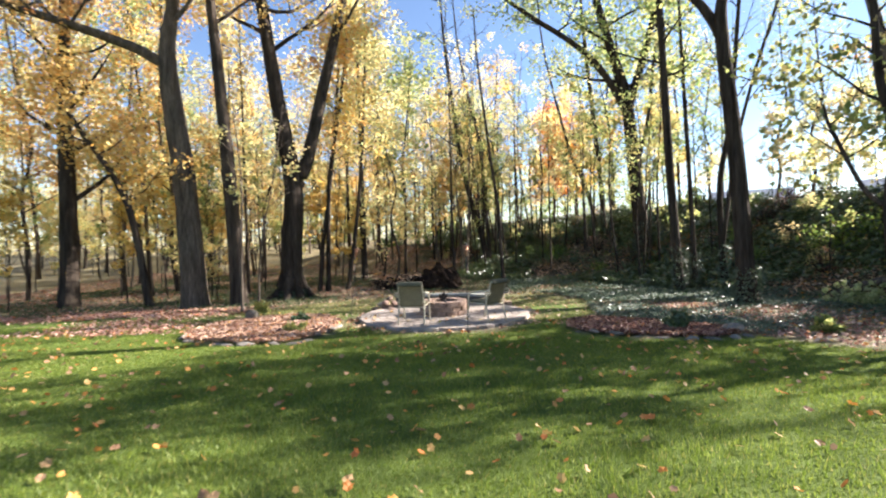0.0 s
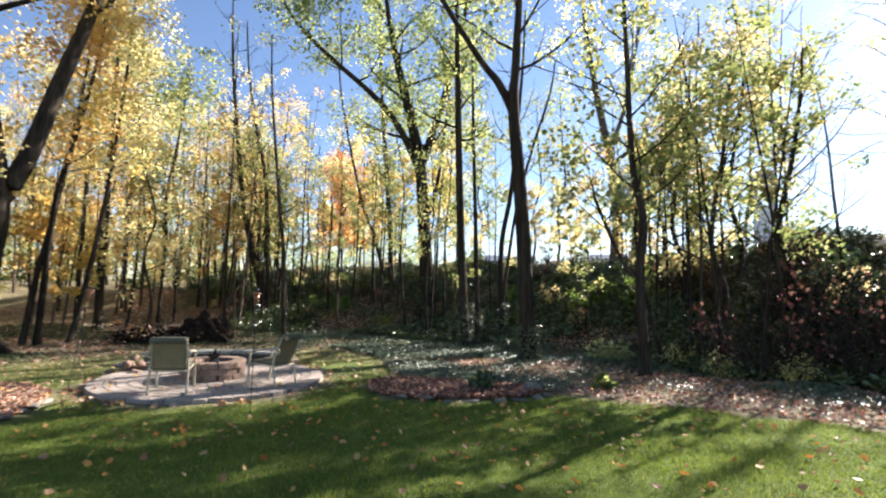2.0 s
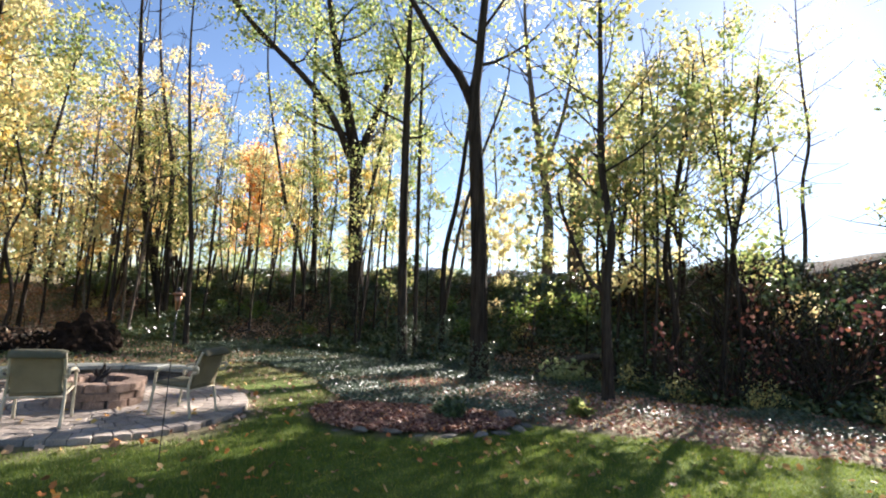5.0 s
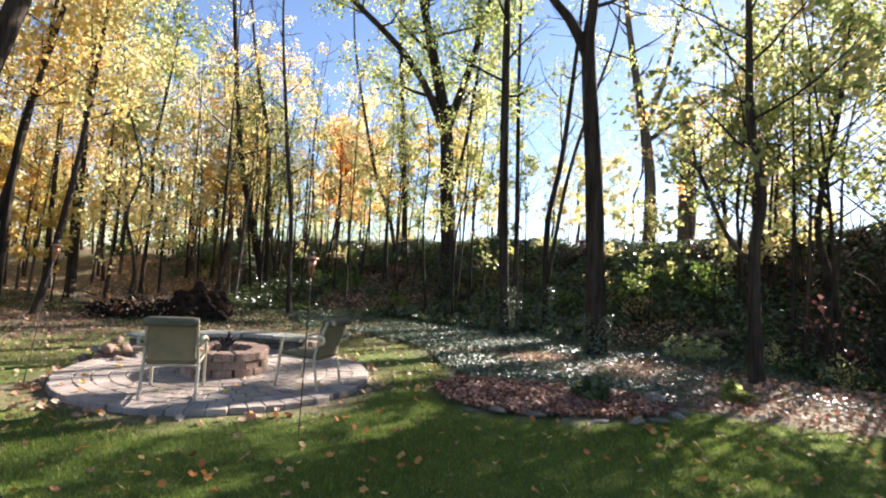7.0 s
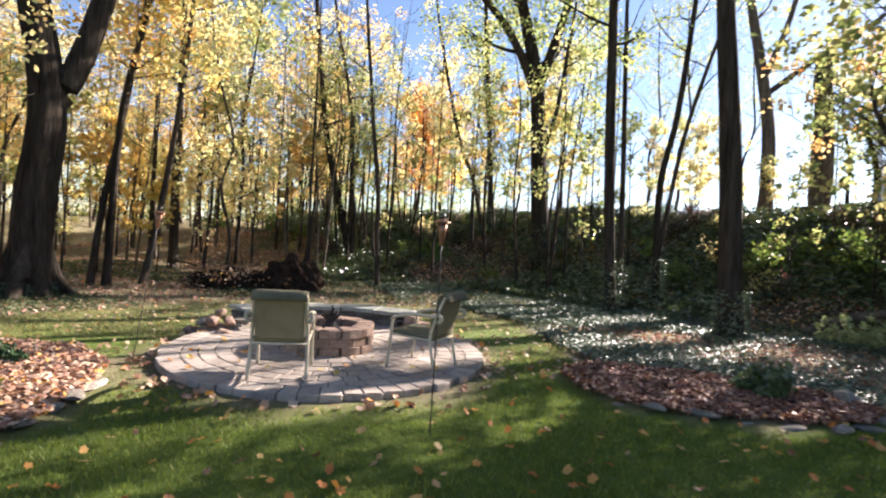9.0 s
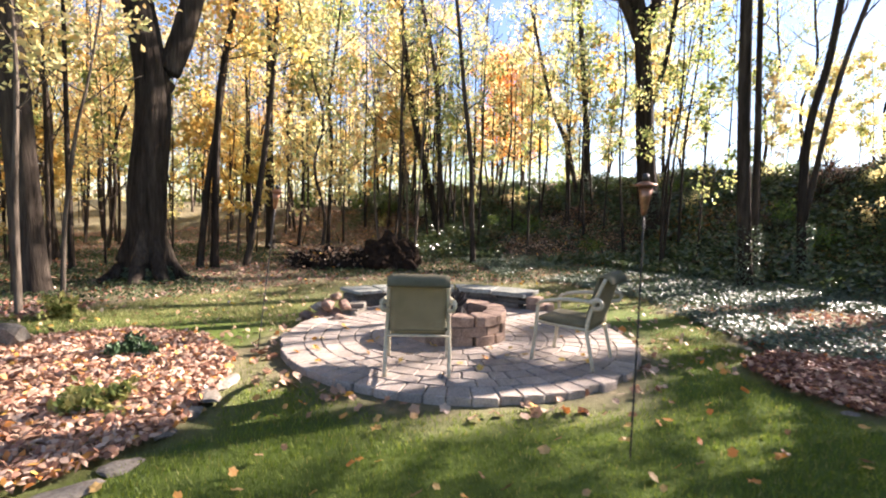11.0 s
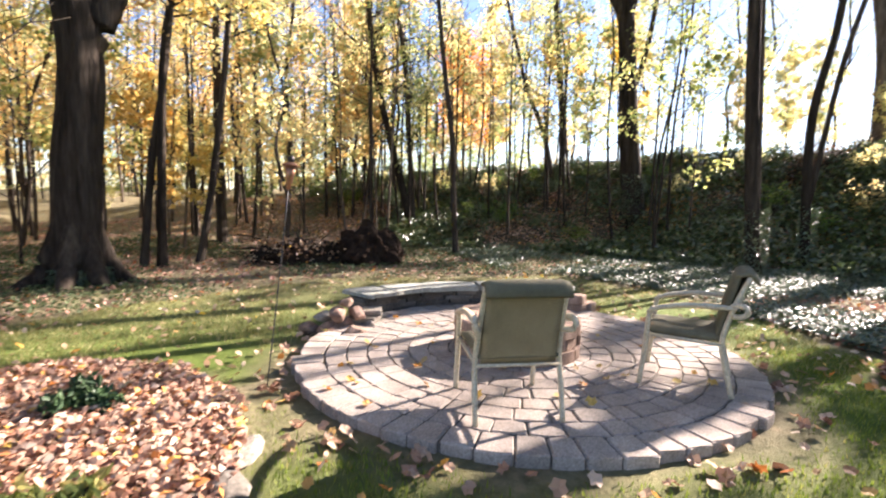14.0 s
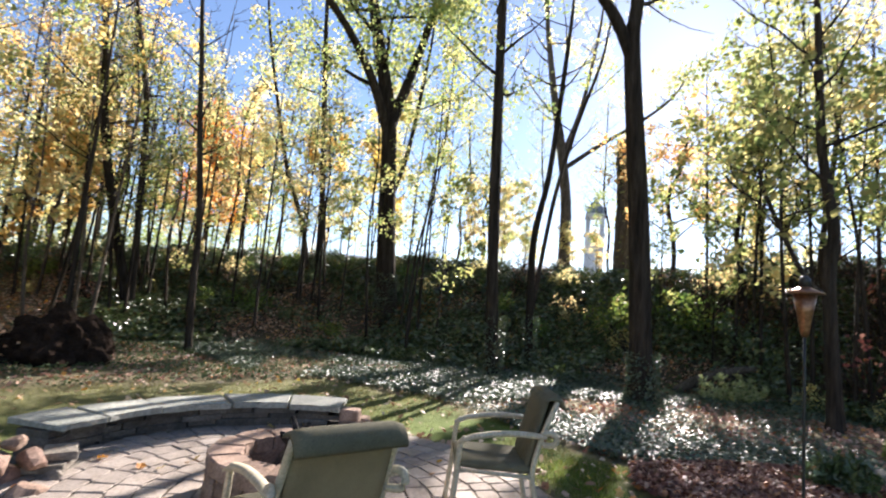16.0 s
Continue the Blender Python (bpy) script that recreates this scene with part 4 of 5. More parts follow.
scatter(1500, (8.2, 19.6, 10.4, 21.6), lambda x, y: np.hypot(x - 9.3, (y - 20.6) * 1.3) < 0.95 + 0.2 * waves(x * 5, y * 5), 0.09, 0.03, 0.6, BRIGHT, "orange_litter", "drift of orange leaves at the foot of a trunk", "fallen leaves", z_rand=0.06, shape="oval")
n = 45
r, th = PR * np.sqrt(rng.uniform(0.1, 1, n)), rng.uniform(0, 6.28, n)
c = np.stack([PATIO[0] + r * np.cos(th), PATIO[1] + r * np.sin(th), np.full(n, PZ + 0.018)], axis=1)
tagged(new("patio_leaves", mesh_from("patio_leaves", *leaves(c, 0.075, 0.85, 1.0, "maple"), BRIGHT)), "a few dry leaves lying on the pavers", "fallen leaves", kind="stuff")


def blades(n, box, thin, tall, mat, name, label):
    x, y = rng.uniform(box[0], box[2], n), rng.uniform(box[1], box[3], n)
    ok = rng.uniform(0, 1, n) < turf_amount(x, y) * thin(x, y)
    x, y = x[ok], y[ok]
    k = len(x)
    z = ground_z(x, y)
    h = tall * rng.uniform(0.5, 1.25, k) * (1 + 0.25 * waves(x * 2.1, y * 2.3))
    az, lean, w = rng.uniform(0, 6.28, k), rng.uniform(0.1, 0.8, k) * h, rng.uniform(0.003, 0.0065, k)
    p = np.stack([x, y, z - 0.003], axis=1)
    s = np.stack([-np.sin(az) * w, np.cos(az) * w, np.zeros(k)], axis=1)
    tip = p + np.stack([np.cos(az) * lean, np.sin(az) * lean, h], axis=1)
    vv = np.stack([p - s, p + s, tip], axis=1).reshape(-1, 3)
    return tagged(new(name, mesh_from(name, vv, np.arange(k * 3).reshape(k, 3), mat)), label, "grass", kind="stuff")


blades(340000, (-7, 1.2, 8, 11.6), lambda x, y: np.clip(1.3 - np.hypot(x, y - 3) * 0.06, 0.35, 1), 0.04, GRASS, "grass", "short green mown lawn grass")
blades(40000, (-9, -5, 9, 1.2), lambda x, y: np.ones(x.shape), 0.05, GRASS, "grass", "short green mown lawn grass")
blades(60000, (-14, 1.2, -7, 12), lambda x, y: np.ones(x.shape), 0.06, GRASS, "grass", "short green mown lawn grass")
blades(110000, (-8, 10.8, 5.5, 17.6), lambda x, y: (patchy(x, y, 1.3, -0.3)) * 1.0, 0.05, DRYGRASS, "thin_grass", "thin straw-flecked grass beyond the patio")

# ---- patio furniture and stonework ----


def bm_tube(pts, r, segs=8, n=None, caps=True):
    pts = smooth_path(pts, n) if n else np.array(pts, float)
    v, f = tube(pts, np.full(len(pts), r), segs)
    bm = bmesh.new()
    bv = [bm.verts.new(p) for p in v]
    for q in f:
        bm.faces.new([bv[i] for i in q])
    if caps:
        bm.faces.new(bv[:segs][::-1])
        bm.faces.new(bv[-segs:])
    for fc in bm.faces:
        fc.smooth = True
    bmesh.ops.recalc_face_normals(bm, faces=bm.faces)
    return bm


def bm_box(sx, sy, sz, bevel=0.01, at=(0, 0, 0), segs=2):
    bm = bmesh.new()
    bmesh.ops.create_cube(bm, size=1, matrix=Matrix.Translation(at) @ Matrix.Diagonal((sx, sy, sz, 1)))
    if bevel:
        bmesh.ops.bevel(bm, geom=bm.edges[:], offset=bevel, segments=segs, affect="EDGES", profile=0.6)
    return bm


def bm_lathe(profile, segs=16):
    bm = bmesh.new()
    rings = []
    for r, z in profile:
        rings.append([bm.verts.new((max(r, 0.0005) * math.cos(2 * math.pi * i / segs), max(r, 0.0005) * math.sin(2 * math.pi * i / segs), z)) for i in range(segs)])
    for a, b in zip(rings[:-1], rings[1:]):
        for i in range(segs):
            bm.faces.new((a[i], a[(i + 1) % segs], b[(i + 1) % segs], b[i]))
    bm.faces.new(rings[0][::-1])
    bm.faces.new(rings[-1])
    for f in bm.faces:
        f.smooth = len(f.verts) == 4
    return bm


def bm_cushion(w, d, t, sag=0.02, curve=None, nx=10, ny=10):
    """A soft slab: w across, d along, with rolled edges and a slight sag."""
    bm = bmesh.new()
    top, low = [], []
    for j in range(ny + 1):
        for i in range(nx + 1):
            u, s = i / nx * 2 - 1, j / ny * 2 - 1
            edge = (1 - abs(u) ** 6) * (1 - abs(s) ** 6)
            y = s * d / 2
            z0 = curve(s) if curve else 0.0
            h = t * (0.35 + 0.65 * edge ** 0.4) / 2
            dip = sag * (1 - u * u) * (1 - s * s)
            top.append(bm.verts.new((u * w / 2 * (0.985 + 0.015 * edge), y, z0 + h - dip)))
            low.append(bm.verts.new((u * w / 2 * (0.985 + 0.015 * edge), y, z0 - h - dip * 0.6)))
    m = nx + 1
    for j in range(ny):
        for i in range(nx):
            k = j * m + i
            bm.faces.new((top[k], top[k + 1], top[k + m + 1], top[k + m]))
            bm.faces.new((low[k], low[k + m], low[k + m + 1], low[k + 1]))
    rim = [i for i in range(m)] + [j * m + nx for j in range(1, ny + 1)] + [ny * m + i for i in range(nx - 1, -1, -1)] + [j * m for j in range(ny - 1, 0, -1)]
    for a, b in zip(rim, rim[1:] + rim[:1]):
        bm.faces.new((top[a], low[a], low[b], top[b]))
    for f in bm.faces:
        f.smooth = True
    bmesh.ops.recalc_face_normals(bm, faces=bm.faces)
    return bm


def garden_chair(m, label):
    """Cream tube frame, sling back, curved arms and olive seat and head cushions. It faces +y."""
    ob = thing("garden_chair", m, label, "chair", "chairs round the fire pit")
    for s in (-1, 1):
        x = s * 0.285
        part("back_leg", bm_tube([(x, -0.30, 0.0), (x, -0.25, 0.22), (x * 0.97, -0.215, 0.42), (x * 0.92, -0.29, 0.70), (x * 0.9, -0.365, 0.885)], 0.019, 8, 14), FRAME, ob)
        part("front_leg", bm_tube([(x * 1.04, 0.33, 0.0), (x * 1.03, 0.30, 0.3), (x * 1.02, 0.285, 0.55), (x * 1.02, 0.25, 0.612)], 0.019, 8, 12), FRAME, ob)
        arm = bm_cushion(0.056, 0.60, 0.036, 0.0, lambda t: 0.018 * math.cos(t * 2.2) - 0.012 * (t > 0.7) * (t - 0.7) * 6, 4, 12)
        bmesh.ops.transform(arm, matrix=pose(x * 1.04, 0.005, 0.64, -6), verts=arm.verts)
        part("armrest", arm, FRAME, ob)
        part("seat_rail", bm_tube([(x, -0.22, 0.385), (x, 0.29, 0.40)], 0.013, 8), FRAME, ob)
        part("arm_loop", bm_tube([(x * 1.03, -0.26, 0.675), (x * 1.09, -0.32, 0.69), (x * 1.12, -0.36, 0.665), (x * 1.07, -0.345, 0.615), (x * 0.96, -0.27, 0.6)], 0.02, 8, 14), FRAME, ob)
    part("front_rail", bm_tube([(-0.29, 0.29, 0.395), (0, 0.3, 0.385), (0.29, 0.29, 0.395)], 0.013, 8, 8), FRAME, ob)
    part("rear_rail", bm_tube([(-0.28, -0.225, 0.36), (0.28, -0.225, 0.36)], 0.012, 8), FRAME, ob)
    part("top_rail", bm_tube([(-0.257, -0.363, 0.882), (0, -0.373, 0.895), (0.257, -0.363, 0.882)], 0.016, 8, 10), FRAME, ob)
    back = bm_cushion(0.50, 0.53, 0.012, 0.012)
    bmesh.ops.transform(back, matrix=pose(0, -0.29, 0.63, 105), verts=back.verts)
    part("sling_back", back, MESHCLOTH, ob, "beige woven sling back")
    seat = bm_cushion(0.54, 0.54, 0.075, 0.012)
    bmesh.ops.transform(seat, matrix=pose(0, 0.035, 0.425, 1), verts=seat.verts)
    part("seat_cushion", seat, CLOTH, ob, "olive seat cushion")
    pad = bm_cushion(0.49, 0.51, 0.055, 0.006)
    bmesh.ops.transform(pad, matrix=pose(0, -0.243, 0.66, 104), verts=pad.verts)
    part("back_cushion", pad, CLOTH, ob, "olive back cushion")
    roll = bm_cushion(0.55, 0.15, 0.05, 0.0, lambda t: 0.026 - 0.045 * t * t, 10, 8)
    bmesh.ops.transform(roll, matrix=pose(0, -0.362, 0.88, 20), verts=roll.verts)
    part("cushion_hood", roll, CLOTH, ob, "olive cushion hood over the top rail")
    return ob


garden_chair(pose(-0.68, 10.95, PZ, 0, 0, -9), "cream metal garden chair with olive cushions, facing the fire pit")
garden_chair(pose(0.95, 11.03, PZ, 0, 0, 44), "cream metal garden chair with olive cushions, turned beside the fire pit")


def rock_mesh(name, sx, sy, sz, mat, seed, sub=2, rough=0.22, flat=0.0):
    """A boulder, cut by a few planes as broken stone is, its foot at z = 0."""
    bm = bmesh.new()
    bmesh.ops.create_icosphere(bm, subdivisions=sub, radius=0.5)
    r = np.random.default_rng(seed)
    planes = [(Vector(r.standard_normal(3)).normalized(), r.uniform(0.24, 0.42)) for _ in range(9)]
    for vt in bm.verts:
        p = vt.co
        for nrm, dd in planes:
            over = p.dot(nrm) - dd
            if over > 0:
                p = p - nrm * over * 0.9
        vt.co = p * (1 + rough * 0.4 * noise.noise(p * 4 + Vector((seed, 0, 0)))) * 1.15
    bmesh.ops.scale(bm, vec=(sx, sy, sz), verts=bm.verts)
    low = min(vt.co.z for vt in bm.verts)
    bmesh.ops.translate(bm, vec=(0, 0, -low), verts=bm.verts)
    me = bpy.data.meshes.new(name)
    bm.to_mesh(me)
    bm.free()
    me.materials.append(mat)
    return me


EDGES = [rock_mesh("edging_stone", a, b, c, STONE, 20 + i) for i, (a, b, c) in enumerate([(0.3, 0.17, 0.075), (0.22, 0.15, 0.085), (0.36, 0.19, 0.065), (0.18, 0.14, 0.07)])]


def edging(line, gap, label, group):
    line = np.array(line, float)
    d = np.concatenate([[0], np.cumsum(np.linalg.norm(np.diff(line, axis=0), axis=1))])
    s = 0.1
    while s < d[-1]:
        x, y = np.interp(s, d, line[:, 0]), np.interp(s, d, line[:, 1])
        x2, y2 = np.interp(min(s + 0.1, d[-1]), d, line[:, 0]), np.interp(min(s + 0.1, d[-1]), d, line[:, 1])
        ob = new("edging_stone", EDGES[int(rng.integers(0, 4))])
        x, y = x + rng.normal(0, 0.035), y + rng.normal(0, 0.035)
        ob.matrix_world = pose(x, y, gz(x, y) - 0.03, rng.uniform(-6, 6), rng.uniform(-6, 6), math.degrees(math.atan2(y2 - y, x2 - x)) + rng.uniform(-14, 14)) @ Matrix.Scale(rng.uniform(0.8, 1.2), 4)
        tagged(ob, label, "stone", group)
        s += gap * rng.uniform(0.85, 1.3)


edging([(-2.35, 10.9), (-2.4, 10.2), (-2.5, 9.7), (-2.95, 9.12), (-4.0, 9.1), (-5.1, 9.55), (-5.5, 10.4)], 0.34, "low grey stone edging the leaf bed", "stones edging the beds")
edging([(2.5, 9.6), (3.05, 8.88), (3.9, 8.52), (4.6, 8.36), (5.15, 8.56), (5.4, 9.1)], 0.36, "low grey stone edging the leaf bed", "stones edging the beds")
for i, (x, y, sx, sy, sz, lb) in enumerate([(-4.75, 12.2, 0.36, 0.3, 0.27, "squared pale stone standing in fallen leaves"), (5.25, 9.0, 0.5, 0.28, 0.15, "long flat stone at the bed's corner"), (-2.62, 10.2, 0.4, 0.26, 0.07, "flat grey stone half under leaves")]):
    ob = new("stone", rock_mesh("stone", sx, sy, sz, STONE, 60 + i))
    ob.matrix_world = pose(x, y, gz(x, y) - 0.02, 0, 0, 30 * i)
    tagged(ob, lb, "stone")
HEAP = [(-1.78, 13.3, 0, 0.3, BOULDER, "reddish fieldstone in a small heap"), (-1.5, 13.12, 0, 0.3, BLOCK, "smooth tan boulder at the foot of a small heap"), (-1.62, 13.5, 0, 0.34, BOULDER, "brown fieldstone in a small heap"),
        (-1.36, 13.36, 0, 0.28, STONE, "grey stone in a small heap"), (-1.95, 13.5, 0, 0.26, BOULDER, "brown fieldstone in a small heap"), (-1.68, 13.34, 0.19, 0.25, BOULDER, "reddish fieldstone on top of a small heap"),
        (-1.46, 13.4, 0.18, 0.24, BOULDER, "dark red fieldstone on top of a small heap"), (-1.83, 13.46, 0.17, 0.2, STONE, "grey stone on top of a small heap"), (-1.57, 13.4, 0.33, 0.17, BLOCK, "small tan stone topping a heap")]
for i, (x, y, z, size, mt, lb) in enumerate(HEAP):
    ob = new("fieldstone", rock_mesh("fieldstone", size, size * 0.82, size * 0.72, mt, 80 + i))
    ob.matrix_world = pose(x + 0.1, y, gz(x, y) + z - 0.02, 0, 0, 47 * i)
    tagged(ob, lb, "stone", "stones heaped at the bench")
for i, (x, y, w, d) in enumerate([(-1.2, 13.52, 0.34, 0.26), (-1.18, 13.55, 0.3, 0.24), (-1.22, 13.53, 0.32, 0.25), (-1.17, 13.56, 0.26, 0.22)]):
    bm = bm_box(w, d, 0.062, 0.012)
    for vt in bm.verts:
        vt.co.xy *= 1 + 0.12 * noise.noise(vt.co * 9 + Vector((i, 0, 0)))
    ob = part("flat_stone", bm, STONE, None)
    ob.matrix_world = pose(x, y, gz(x, y) + 0.03 + 0.066 * i, 0, 0, 28 + 17 * i)
    tagged(ob, "flat grey stone stacked at the bench's end", "stone", "stones stacked at the bench")


def wedge(r0, r1, a0, a1, z0, z1, bevel=0.012, jag=0.0, n=3, seed=0):
    """A block between two radii and two angles, edges worn round."""
    r = np.random.default_rng(seed)
    bm = bmesh.new()
    ring = [(r0 * math.cos(a0 + (a1 - a0) * i / n), r0 * math.sin(a0 + (a1 - a0) * i / n)) for i in range(n + 1)] + [(r1 * math.cos(a1 + (a0 - a1) * i / n), r1 * math.sin(a1 + (a0 - a1) * i / n)) for i in range(n + 1)]
    ring = [(x + r.normal(0, jag), y + r.normal(0, jag)) for x, y in ring]
    lo, hi = [bm.verts.new((x, y, z0)) for x, y in ring], [bm.verts.new((x, y, z1 + r.normal(0, jag * 0.4))) for x, y in ring]
    bm.faces.new(lo[::-1])
    bm.faces.new(hi)
    k = len(ring)
    for i in range(k):
        bm.faces.new((lo[i], lo[(i + 1) % k], hi[(i + 1) % k], hi[i]))
    if bevel:
        bmesh.ops.bevel(bm, geom=[e for e in bm.edges if any(v in hi for v in e.verts)], offset=bevel, segments=1, affect="EDGES")
    bmesh.ops.recalc_face_normals(bm, faces=bm.faces)
    return bm


# stone bench: a curved seat wall with slab caps
bench = thing("stone_bench", pose(BENCH[0], BENCH[1], gz(BENCH[0], BENCH[1] + 2)), "curved dry-stone bench with thick flagstone slabs", "bench")
B0, B1 = radians(43), radians(123)
for course in range(6):
    a = B0 + (0.07 if course % 2 else 0.0)
    k = 0
    while a < B1 - 0.03:
        w = min(rng.uniform(0.1, 0.26), B1 - a)
        # wall stones carry the front's shade in their dark colour
        part("wall_stone", wedge(2.04 + rng.normal(0, 0.014), 2.36, a + 0.003, a + w - 0.003, -0.03 + course * 0.057, 0.024 + course * 0.057, 0.007, 0.006, 2, 300 + course * 40 + k), SHADED_WALLSTONE, bench)
        a += w
        k += 1
caps = [0, 0.2, 0.42, 0.66, 0.85, 1]
for i in range(5):
    a0, a1 = B0 + (B1 - B0) * caps[i], B0 + (B1 - B0) * caps[i + 1]
    part("cap_slab", wedge(1.95 + rng.normal(0, 0.015), 2.45 + rng.normal(0, 0.02), a0 + 0.006, a1 - 0.006, 0.312 + 0.004 * i, 0.372 + 0.006 * (i % 2), 0.008, 0.012, 5, 400 + i), SLATE, bench)
for i, (r, a, w) in enumerate([(2.12, 40.5, 6), (2.3, 39, 6)]):
    for course in range(3 - i):
        part("end_block", wedge(r - 0.1, r + 0.1, radians(a - w / 2), radians(a + w / 2), -0.03 + course * 0.12, 0.085 + course * 0.12, 0.014, 0.008, 2, 500 + course + i * 7), BLOCK, bench, "tan end block")

# fire pit: a ring of rough blocks
PIT = (-0.03, 12.14)
pit = thing("fire_pit", pose(PIT[0], PIT[1], PZ), "round fire pit of rough tan wall blocks", "fire pit")
for course in range(3):
    for k in range(13):
        a = (k + 0.5 * (course % 2)) / 13 * 2 * math.pi
        part("block", wedge(0.36, 0.585 + rng.normal(0, 0.008), a + 0.008, a + 2 * math.pi / 13 - 0.008, 0.002 + course * 0.112, 0.11 + course * 0.112, 0.014, 0.007, 3, 600 + course * 20 + k), BLOCK, pit)
part("ash_bed", bm_lathe([(0.35, 0.0), (0.355, 0.1), (0.2, 0.13), (0.0, 0.15)], 20), ASH, pit, "grey ash bed")
for i in range(7):
    a = i * 0.9
    log = new("firewood", mesh_from("firewood", *tube(smooth_path([(0.2 * math.cos(a), 0.2 * math.sin(a), 0.1), (0.05 * math.cos(a + 1), 0.05 * math.sin(a + 1), 0.3), (-0.12 * math.cos(a), -0.12 * math.sin(a), 0.42 + 0.05 * (i % 3))], 6), [0.03, 0.033, 0.03, 0.028, 0.026, 0.012], 7, 0.08), CHAR, True))
    log.matrix_world = pose(PIT[0], PIT[1], PZ + 0.02)
    tagged(log, "charred stick leaning in the fire pit", "firewood", "sticks in the fire pit")

# brush heap: an earthy root ball with a tail of branches
bm = bmesh.new()
bmesh.ops.create_icosphere(bm, subdivisions=5, radius=1)
for vt in bm.verts:
    p = vt.co.copy()
    k = 1 + 0.28 * noise.noise(p * 1.7) + 0.2 * noise.noise(p * 4) + 0.1 * noise.noise(p * 9)
    vt.co = Vector((p.x * 0.85 * k, p.y * 0.7 * k, max(-0.1, p.z * 0.9 * k * (1 - 0.25 * p.x))))
heap = tagged(part("root_ball", bm, SOIL, None), "dark earthy root ball of a fallen tree", "root ball")
heap.matrix_world = pose(-0.05, 20.1, gz(-0.05, 20.1))
pile = thing("brush_pile", pose(-1.7, 20.4, gz(-1.7, 20.4)), "low heap of cut branches and dead leaves", "brush pile")
sticks = []
for i in range(150):
    p = np.array([rng.uniform(-1.0, 1.1), rng.normal(0, 0.35), rng.uniform(0.02, 0.62) * (1 - 0.3 * abs(rng.normal()))])
    pts, rr = limb(p, (rng.normal(), rng.normal() * 0.6, rng.normal(0, 0.2)), rng.uniform(0.5, 1.2), rng.uniform(0.008, 0.025), 5, 0.12, 0.2)
    pts[:, 2] = np.abs(pts[:, 2])
    sticks.append(tube(pts, rr, 5))
part("brushwood", mesh_from("brushwood", *join(sticks), BARK, True), BARK, pile)["kind"] = "stuff"
bm = bmesh.new()
bmesh.ops.create_icosphere(bm, subdivisions=4, radius=1)
for vt in bm.verts:
    p = vt.co.copy()
    k = 1 + 0.3 * noise.noise(p * 2.2) + 0.2 * noise.noise(p * 5)
    vt.co = Vector((p.x * 1.1 * k, p.y * 0.5 * k, max(-0.1, p.z * 0.55 * k)))
part("earth", bm, SOIL, pile)
c = np.stack([rng.normal(0, 0.6, 900), rng.normal(0, 0.35, 900), rng.uniform(0.1, 0.62, 900)], axis=1)
part("dead_leaves", mesh_from("dead_leaves", *leaves(c, 0.09), LITTER), LITTER, pile)

# garden torches: a copper cone on a thin rod
COPPER = surface("copper", [(0.3, (0.24, 0.11, 0.06)), (0.7, (0.4, 0.21, 0.125))], 14, 0.35, 0.5, 60, 0.001, vary=0.05, metal=0.7)


def torch(x, y, lean, label):
    z = gz(x, y)
    ob = thing("garden_torch", pose(x, y, z, 0, lean, 0), label, "garden torch", "torches round the patio")
    part("pole", bm_tube([(0, 0, -0.1), (0.004, 0, 0.8), (0, 0, 1.6)], 0.006, 6, 6), BLACK, ob)
    part("cone", bm_lathe([(0.012, 1.55), (0.018, 1.575), (0.03, 1.65), (0.043, 1.725)], 18), COPPER, ob)
    part("lid", bm_lathe([(0.043, 1.725), (0.07, 1.729), (0.069, 1.736), (0.035, 1.75), (0.02, 1.758)], 18), COPPER, ob)
    part("snuffer", bm_lathe([(0.022, 1.76), (0.022, 1.79), (0.012, 1.805)], 12), BLACK, ob)


torch(-2.27, 11.87, 6.5, "copper garden torch on a rod beside the patio")
torch(0.42, 9.13, 0, "copper garden torch on a rod in the lawn")

# small evergreens and green tufts in the beds


def evergreen(x, y, w, h, label, mat=FIR, size=0.05, n=1400, long=1.6):
    ob = thing("bed_plant", pose(x, y, gz(x, y)), label, "plant")
    wood, tips = [], []
    for k in range(16):
        az = k * 2.4
        pts, rr = limb((0, 0, 0), (math.cos(az) * w, math.sin(az) * w, h * rng.uniform(0.5, 1.4)), math.hypot(w, h) * rng.uniform(0.6, 0.95), 0.008, 5, 0.1, 0.12)
        wood.append(tube(pts, rr, 4))
        tips.append(pts[1:])
    t = np.concatenate(tips)
    c = t[rng.integers(0, len(t), n)] + rng.normal(0, 0.03, (n, 3))
    c[:, 2] = np.abs(c[:, 2])
    part("stemwork", mesh_from("stemwork", *join(wood), BARK, True), BARK, ob)["kind"] = "stuff"
    part("foliage", mesh_from("foliage", *leaves(c, size, 0, long), mat), mat, ob)


evergreen(-3.38, 11.65, 0.2, 0.12, "low dark evergreen among fallen leaves")
evergreen(-3.1, 10.3, 0.22, 0.16, "low olive-yellow plant among fallen leaves", LIME, 0.05, 900)
evergreen(4.4, 9.35, 0.3, 0.26, "dark green shrublet at the bed's corner", IVY, 0.06)
evergreen(9.65, 11.5, 0.55, 0.6, "pale green bush in the ground cover", PALE, 0.05, 2600)
evergreen(-5.15, 13.9, 0.2, 0.35, "yellow-green tuft beside a young trunk", LIME, 0.06, 500)
evergreen(6.9, 8.9, 0.24, 0.18, "small yellow-green plant at the bed's end", LIME, 0.06, 700)

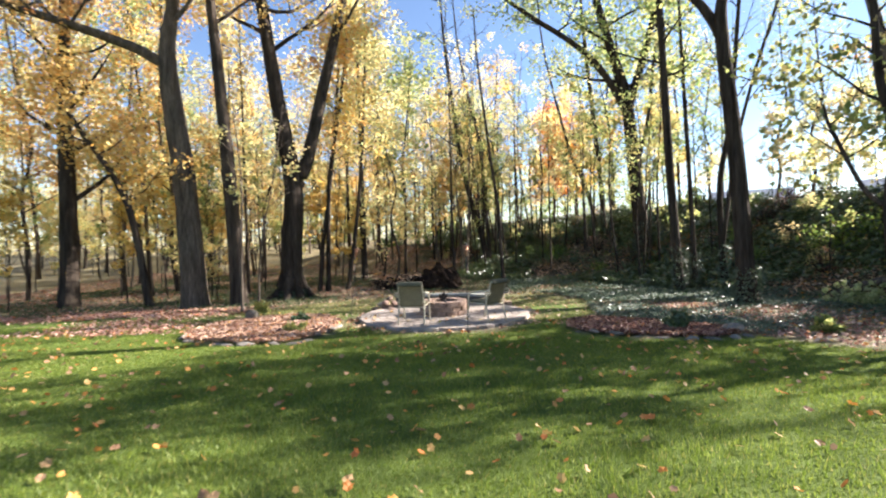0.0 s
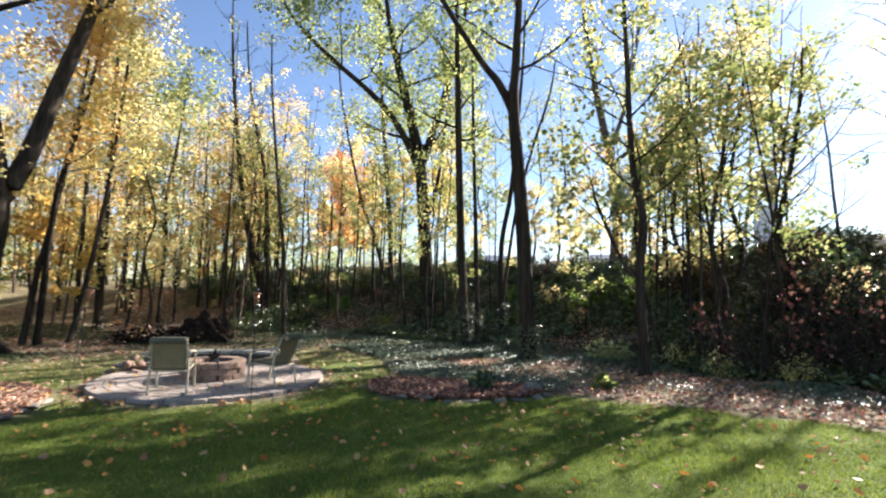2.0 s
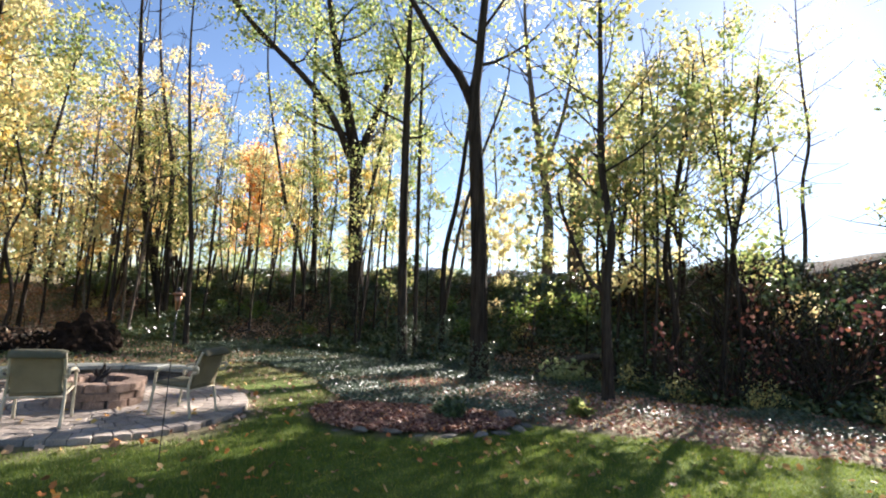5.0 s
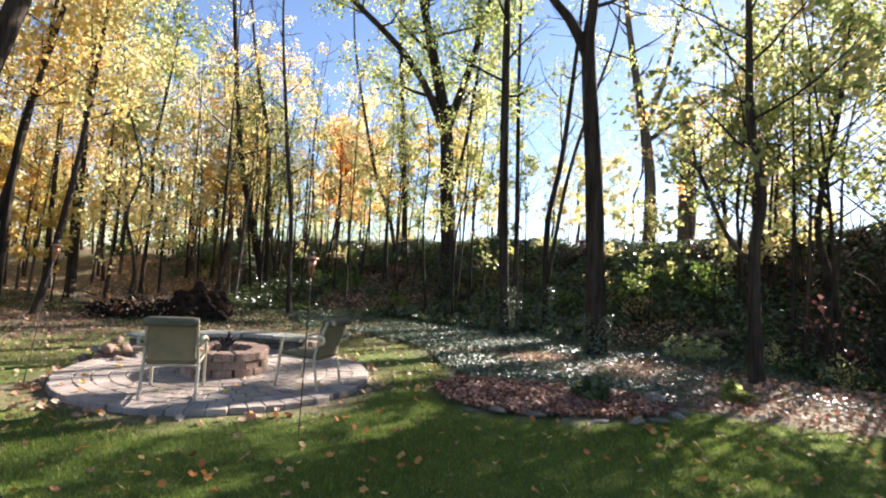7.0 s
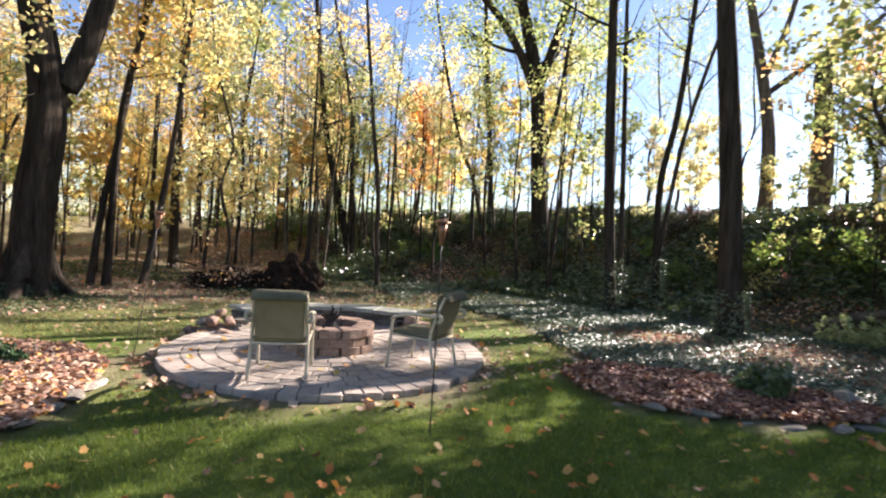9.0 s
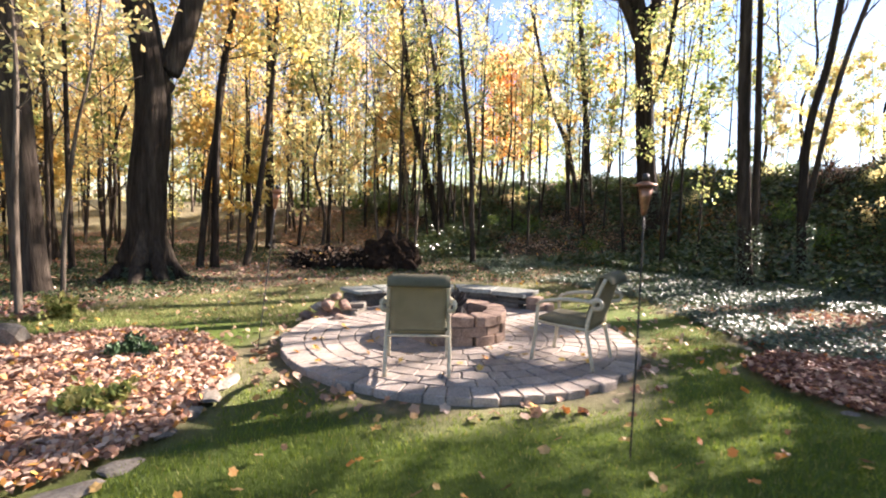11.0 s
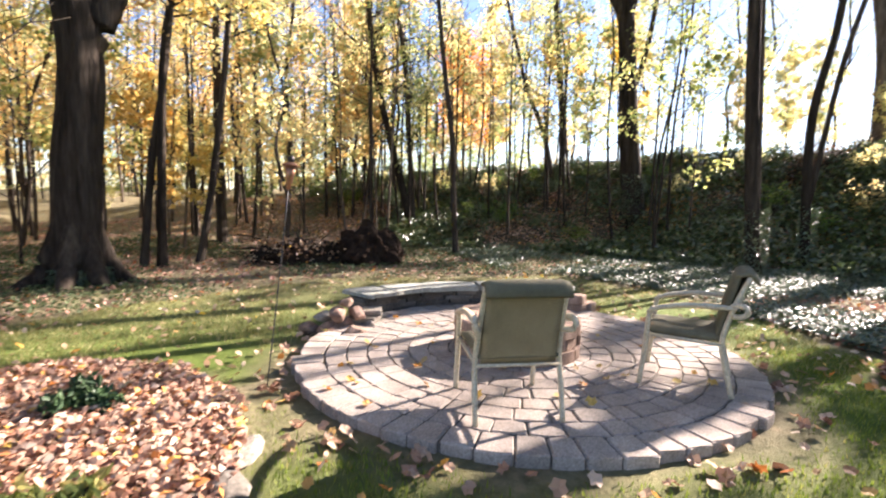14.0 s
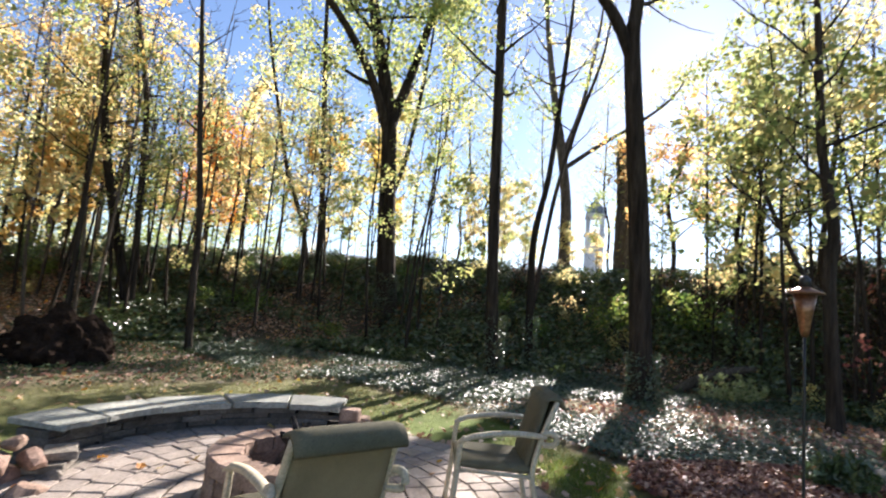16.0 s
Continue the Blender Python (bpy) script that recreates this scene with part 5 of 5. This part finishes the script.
# fallen log against the bank
log = new("fallen_log", mesh_from("fallen_log", *tube(smooth_path([(9.95, 12.75, gz(9.95, 12.75) + 0.02), (10.4, 12.1, gz(10.4, 12.1) + 0.42), (10.95, 11.35, gz(10.95, 11.35) + 0.62)], 12), np.linspace(0.12, 0.075, 12), 12, 0.04), BARK_GREY, True))
tagged(log, "dead trunk leaning against the bank", "log")

# ---- buildings beyond the bank ----


def house(x, y, z, w, d, h, roof_h, rz, label, windows=3):
    ob = thing("house", pose(x, y, z, 0, 0, rz), label, "house", "houses beyond the bank")
    part("wall", bm_box(w, d, h, 0, (0, 0, h / 2)), WALLPAINT, ob)
    bm = bmesh.new()
    e = 0.5
    p = [bm.verts.new(q) for q in [(-w / 2 - e, -d / 2 - e, h), (w / 2 + e, -d / 2 - e, h), (w / 2 + e, d / 2 + e, h), (-w / 2 - e, d / 2 + e, h), (-w / 2 - e, 0, h + roof_h), (w / 2 + e, 0, h + roof_h)]]
    for q in ((0, 1, 5, 4), (2, 3, 4, 5), (1, 2, 5), (3, 0, 4), (0, 3, 2, 1)):
        bm.faces.new([p[i] for i in q])
    part("roof", bm, ROOF, ob, "grey shingle roof")
    for i in range(windows):
        wx = (i + 0.5) / windows * w - w / 2
        win = part("window", bm_box(1.3, 0.1, 1.4, 0.02, (wx, -d / 2 - 0.03, h * 0.55)), WALLPAINT, ob)
        part("pane", bm_box(1.05, 0.04, 1.15, 0.01, (wx, -d / 2 - 0.09, h * 0.55)), GLASS, win)


house(39, 62.6, 2.0, 8, 7, 2.6, 2.2, -32, "pale house with a low grey roof beyond the bank", 4)
house(49, 50.2, 3.0, 9, 7, 2.0, 1.8, -46, "low house with a blue-grey roof beyond the bank", 4)
house(24, 71, 1.8, 6, 6, 2.4, 1.4, -18, "small pale outbuilding far behind the wood", 2)

TX, TY = 79.2, 49.6
tower = thing("bell_tower", pose(TX, TY, 3.0, 0, 0, 30), "pale stone bell tower with a domed open belfry", "tower")
part("shaft", bm_box(3.1, 3.1, 12.6, 0.05, (0, 0, 6.3)), TOWERSTONE, tower)
part("cornice", bm_box(3.6, 3.6, 0.4, 0.08, (0, 0, 12.8)), TOWERSTONE, tower)
for sx in (-1, 1):
    for sy in (-1, 1):
        part("pier", bm_box(0.65, 0.65, 2.9, 0.04, (sx * 1.2, sy * 1.2, 14.45)), TOWERSTONE, tower)
part("belfry_top", bm_box(3.4, 3.4, 0.7, 0.08, (0, 0, 16.2)), TOWERSTONE, tower)
part("dome", bm_lathe([(1.65, 16.55), (1.6, 17.1), (1.35, 17.9), (0.9, 18.6), (0.35, 19.1), (0.1, 19.4), (0.05, 20.0)], 20), DOME, tower, "grey-blue dome")

# ---- pavers ----
patio = tagged(new("patio", None), "round patio of tumbled grey-tan concrete pavers", "patio", kind="structure")
patio.matrix_world = pose(PATIO[0], PATIO[1], PZ)
part("bedding", bm_lathe([(PR - 0.03, -0.14), (PR - 0.03, -0.008), (0.0, -0.007)], 72), JOINT, patio)
r1, ring = PR, 0
while r1 > 0.3:
    depth = 0.25 if ring == 0 else 0.19
    r0 = r1 - depth
    mean = (r0 + r1) / 2
    count = max(6, round(2 * math.pi * mean / (0.2 if ring == 0 else 0.215)))
    cut = np.cumsum(rng.uniform(0.9, 1.1, count) if ring == 0 else rng.uniform(0.7, 1.3, count))
    cut = cut / cut[-1] * 2 * math.pi + ring * 0.37
    prev = cut[-1] - 2 * math.pi
    for k in range(count):
        drop = 0.002 + abs(rng.normal(0, 0.002))
        gap = 0.0035 / mean
        part("paver", wedge(r0 + 0.008, r1 - 0.004 + (rng.normal(0, 0.012) if ring == 0 else 0), prev + gap, cut[k] - gap, -0.1 if ring == 0 else -0.05, drop, 0.011, 0.004, 2, 1000 + ring * 100 + k), PAVER, patio)
        prev = cut[k]
    r1, ring = r0, ring + 1
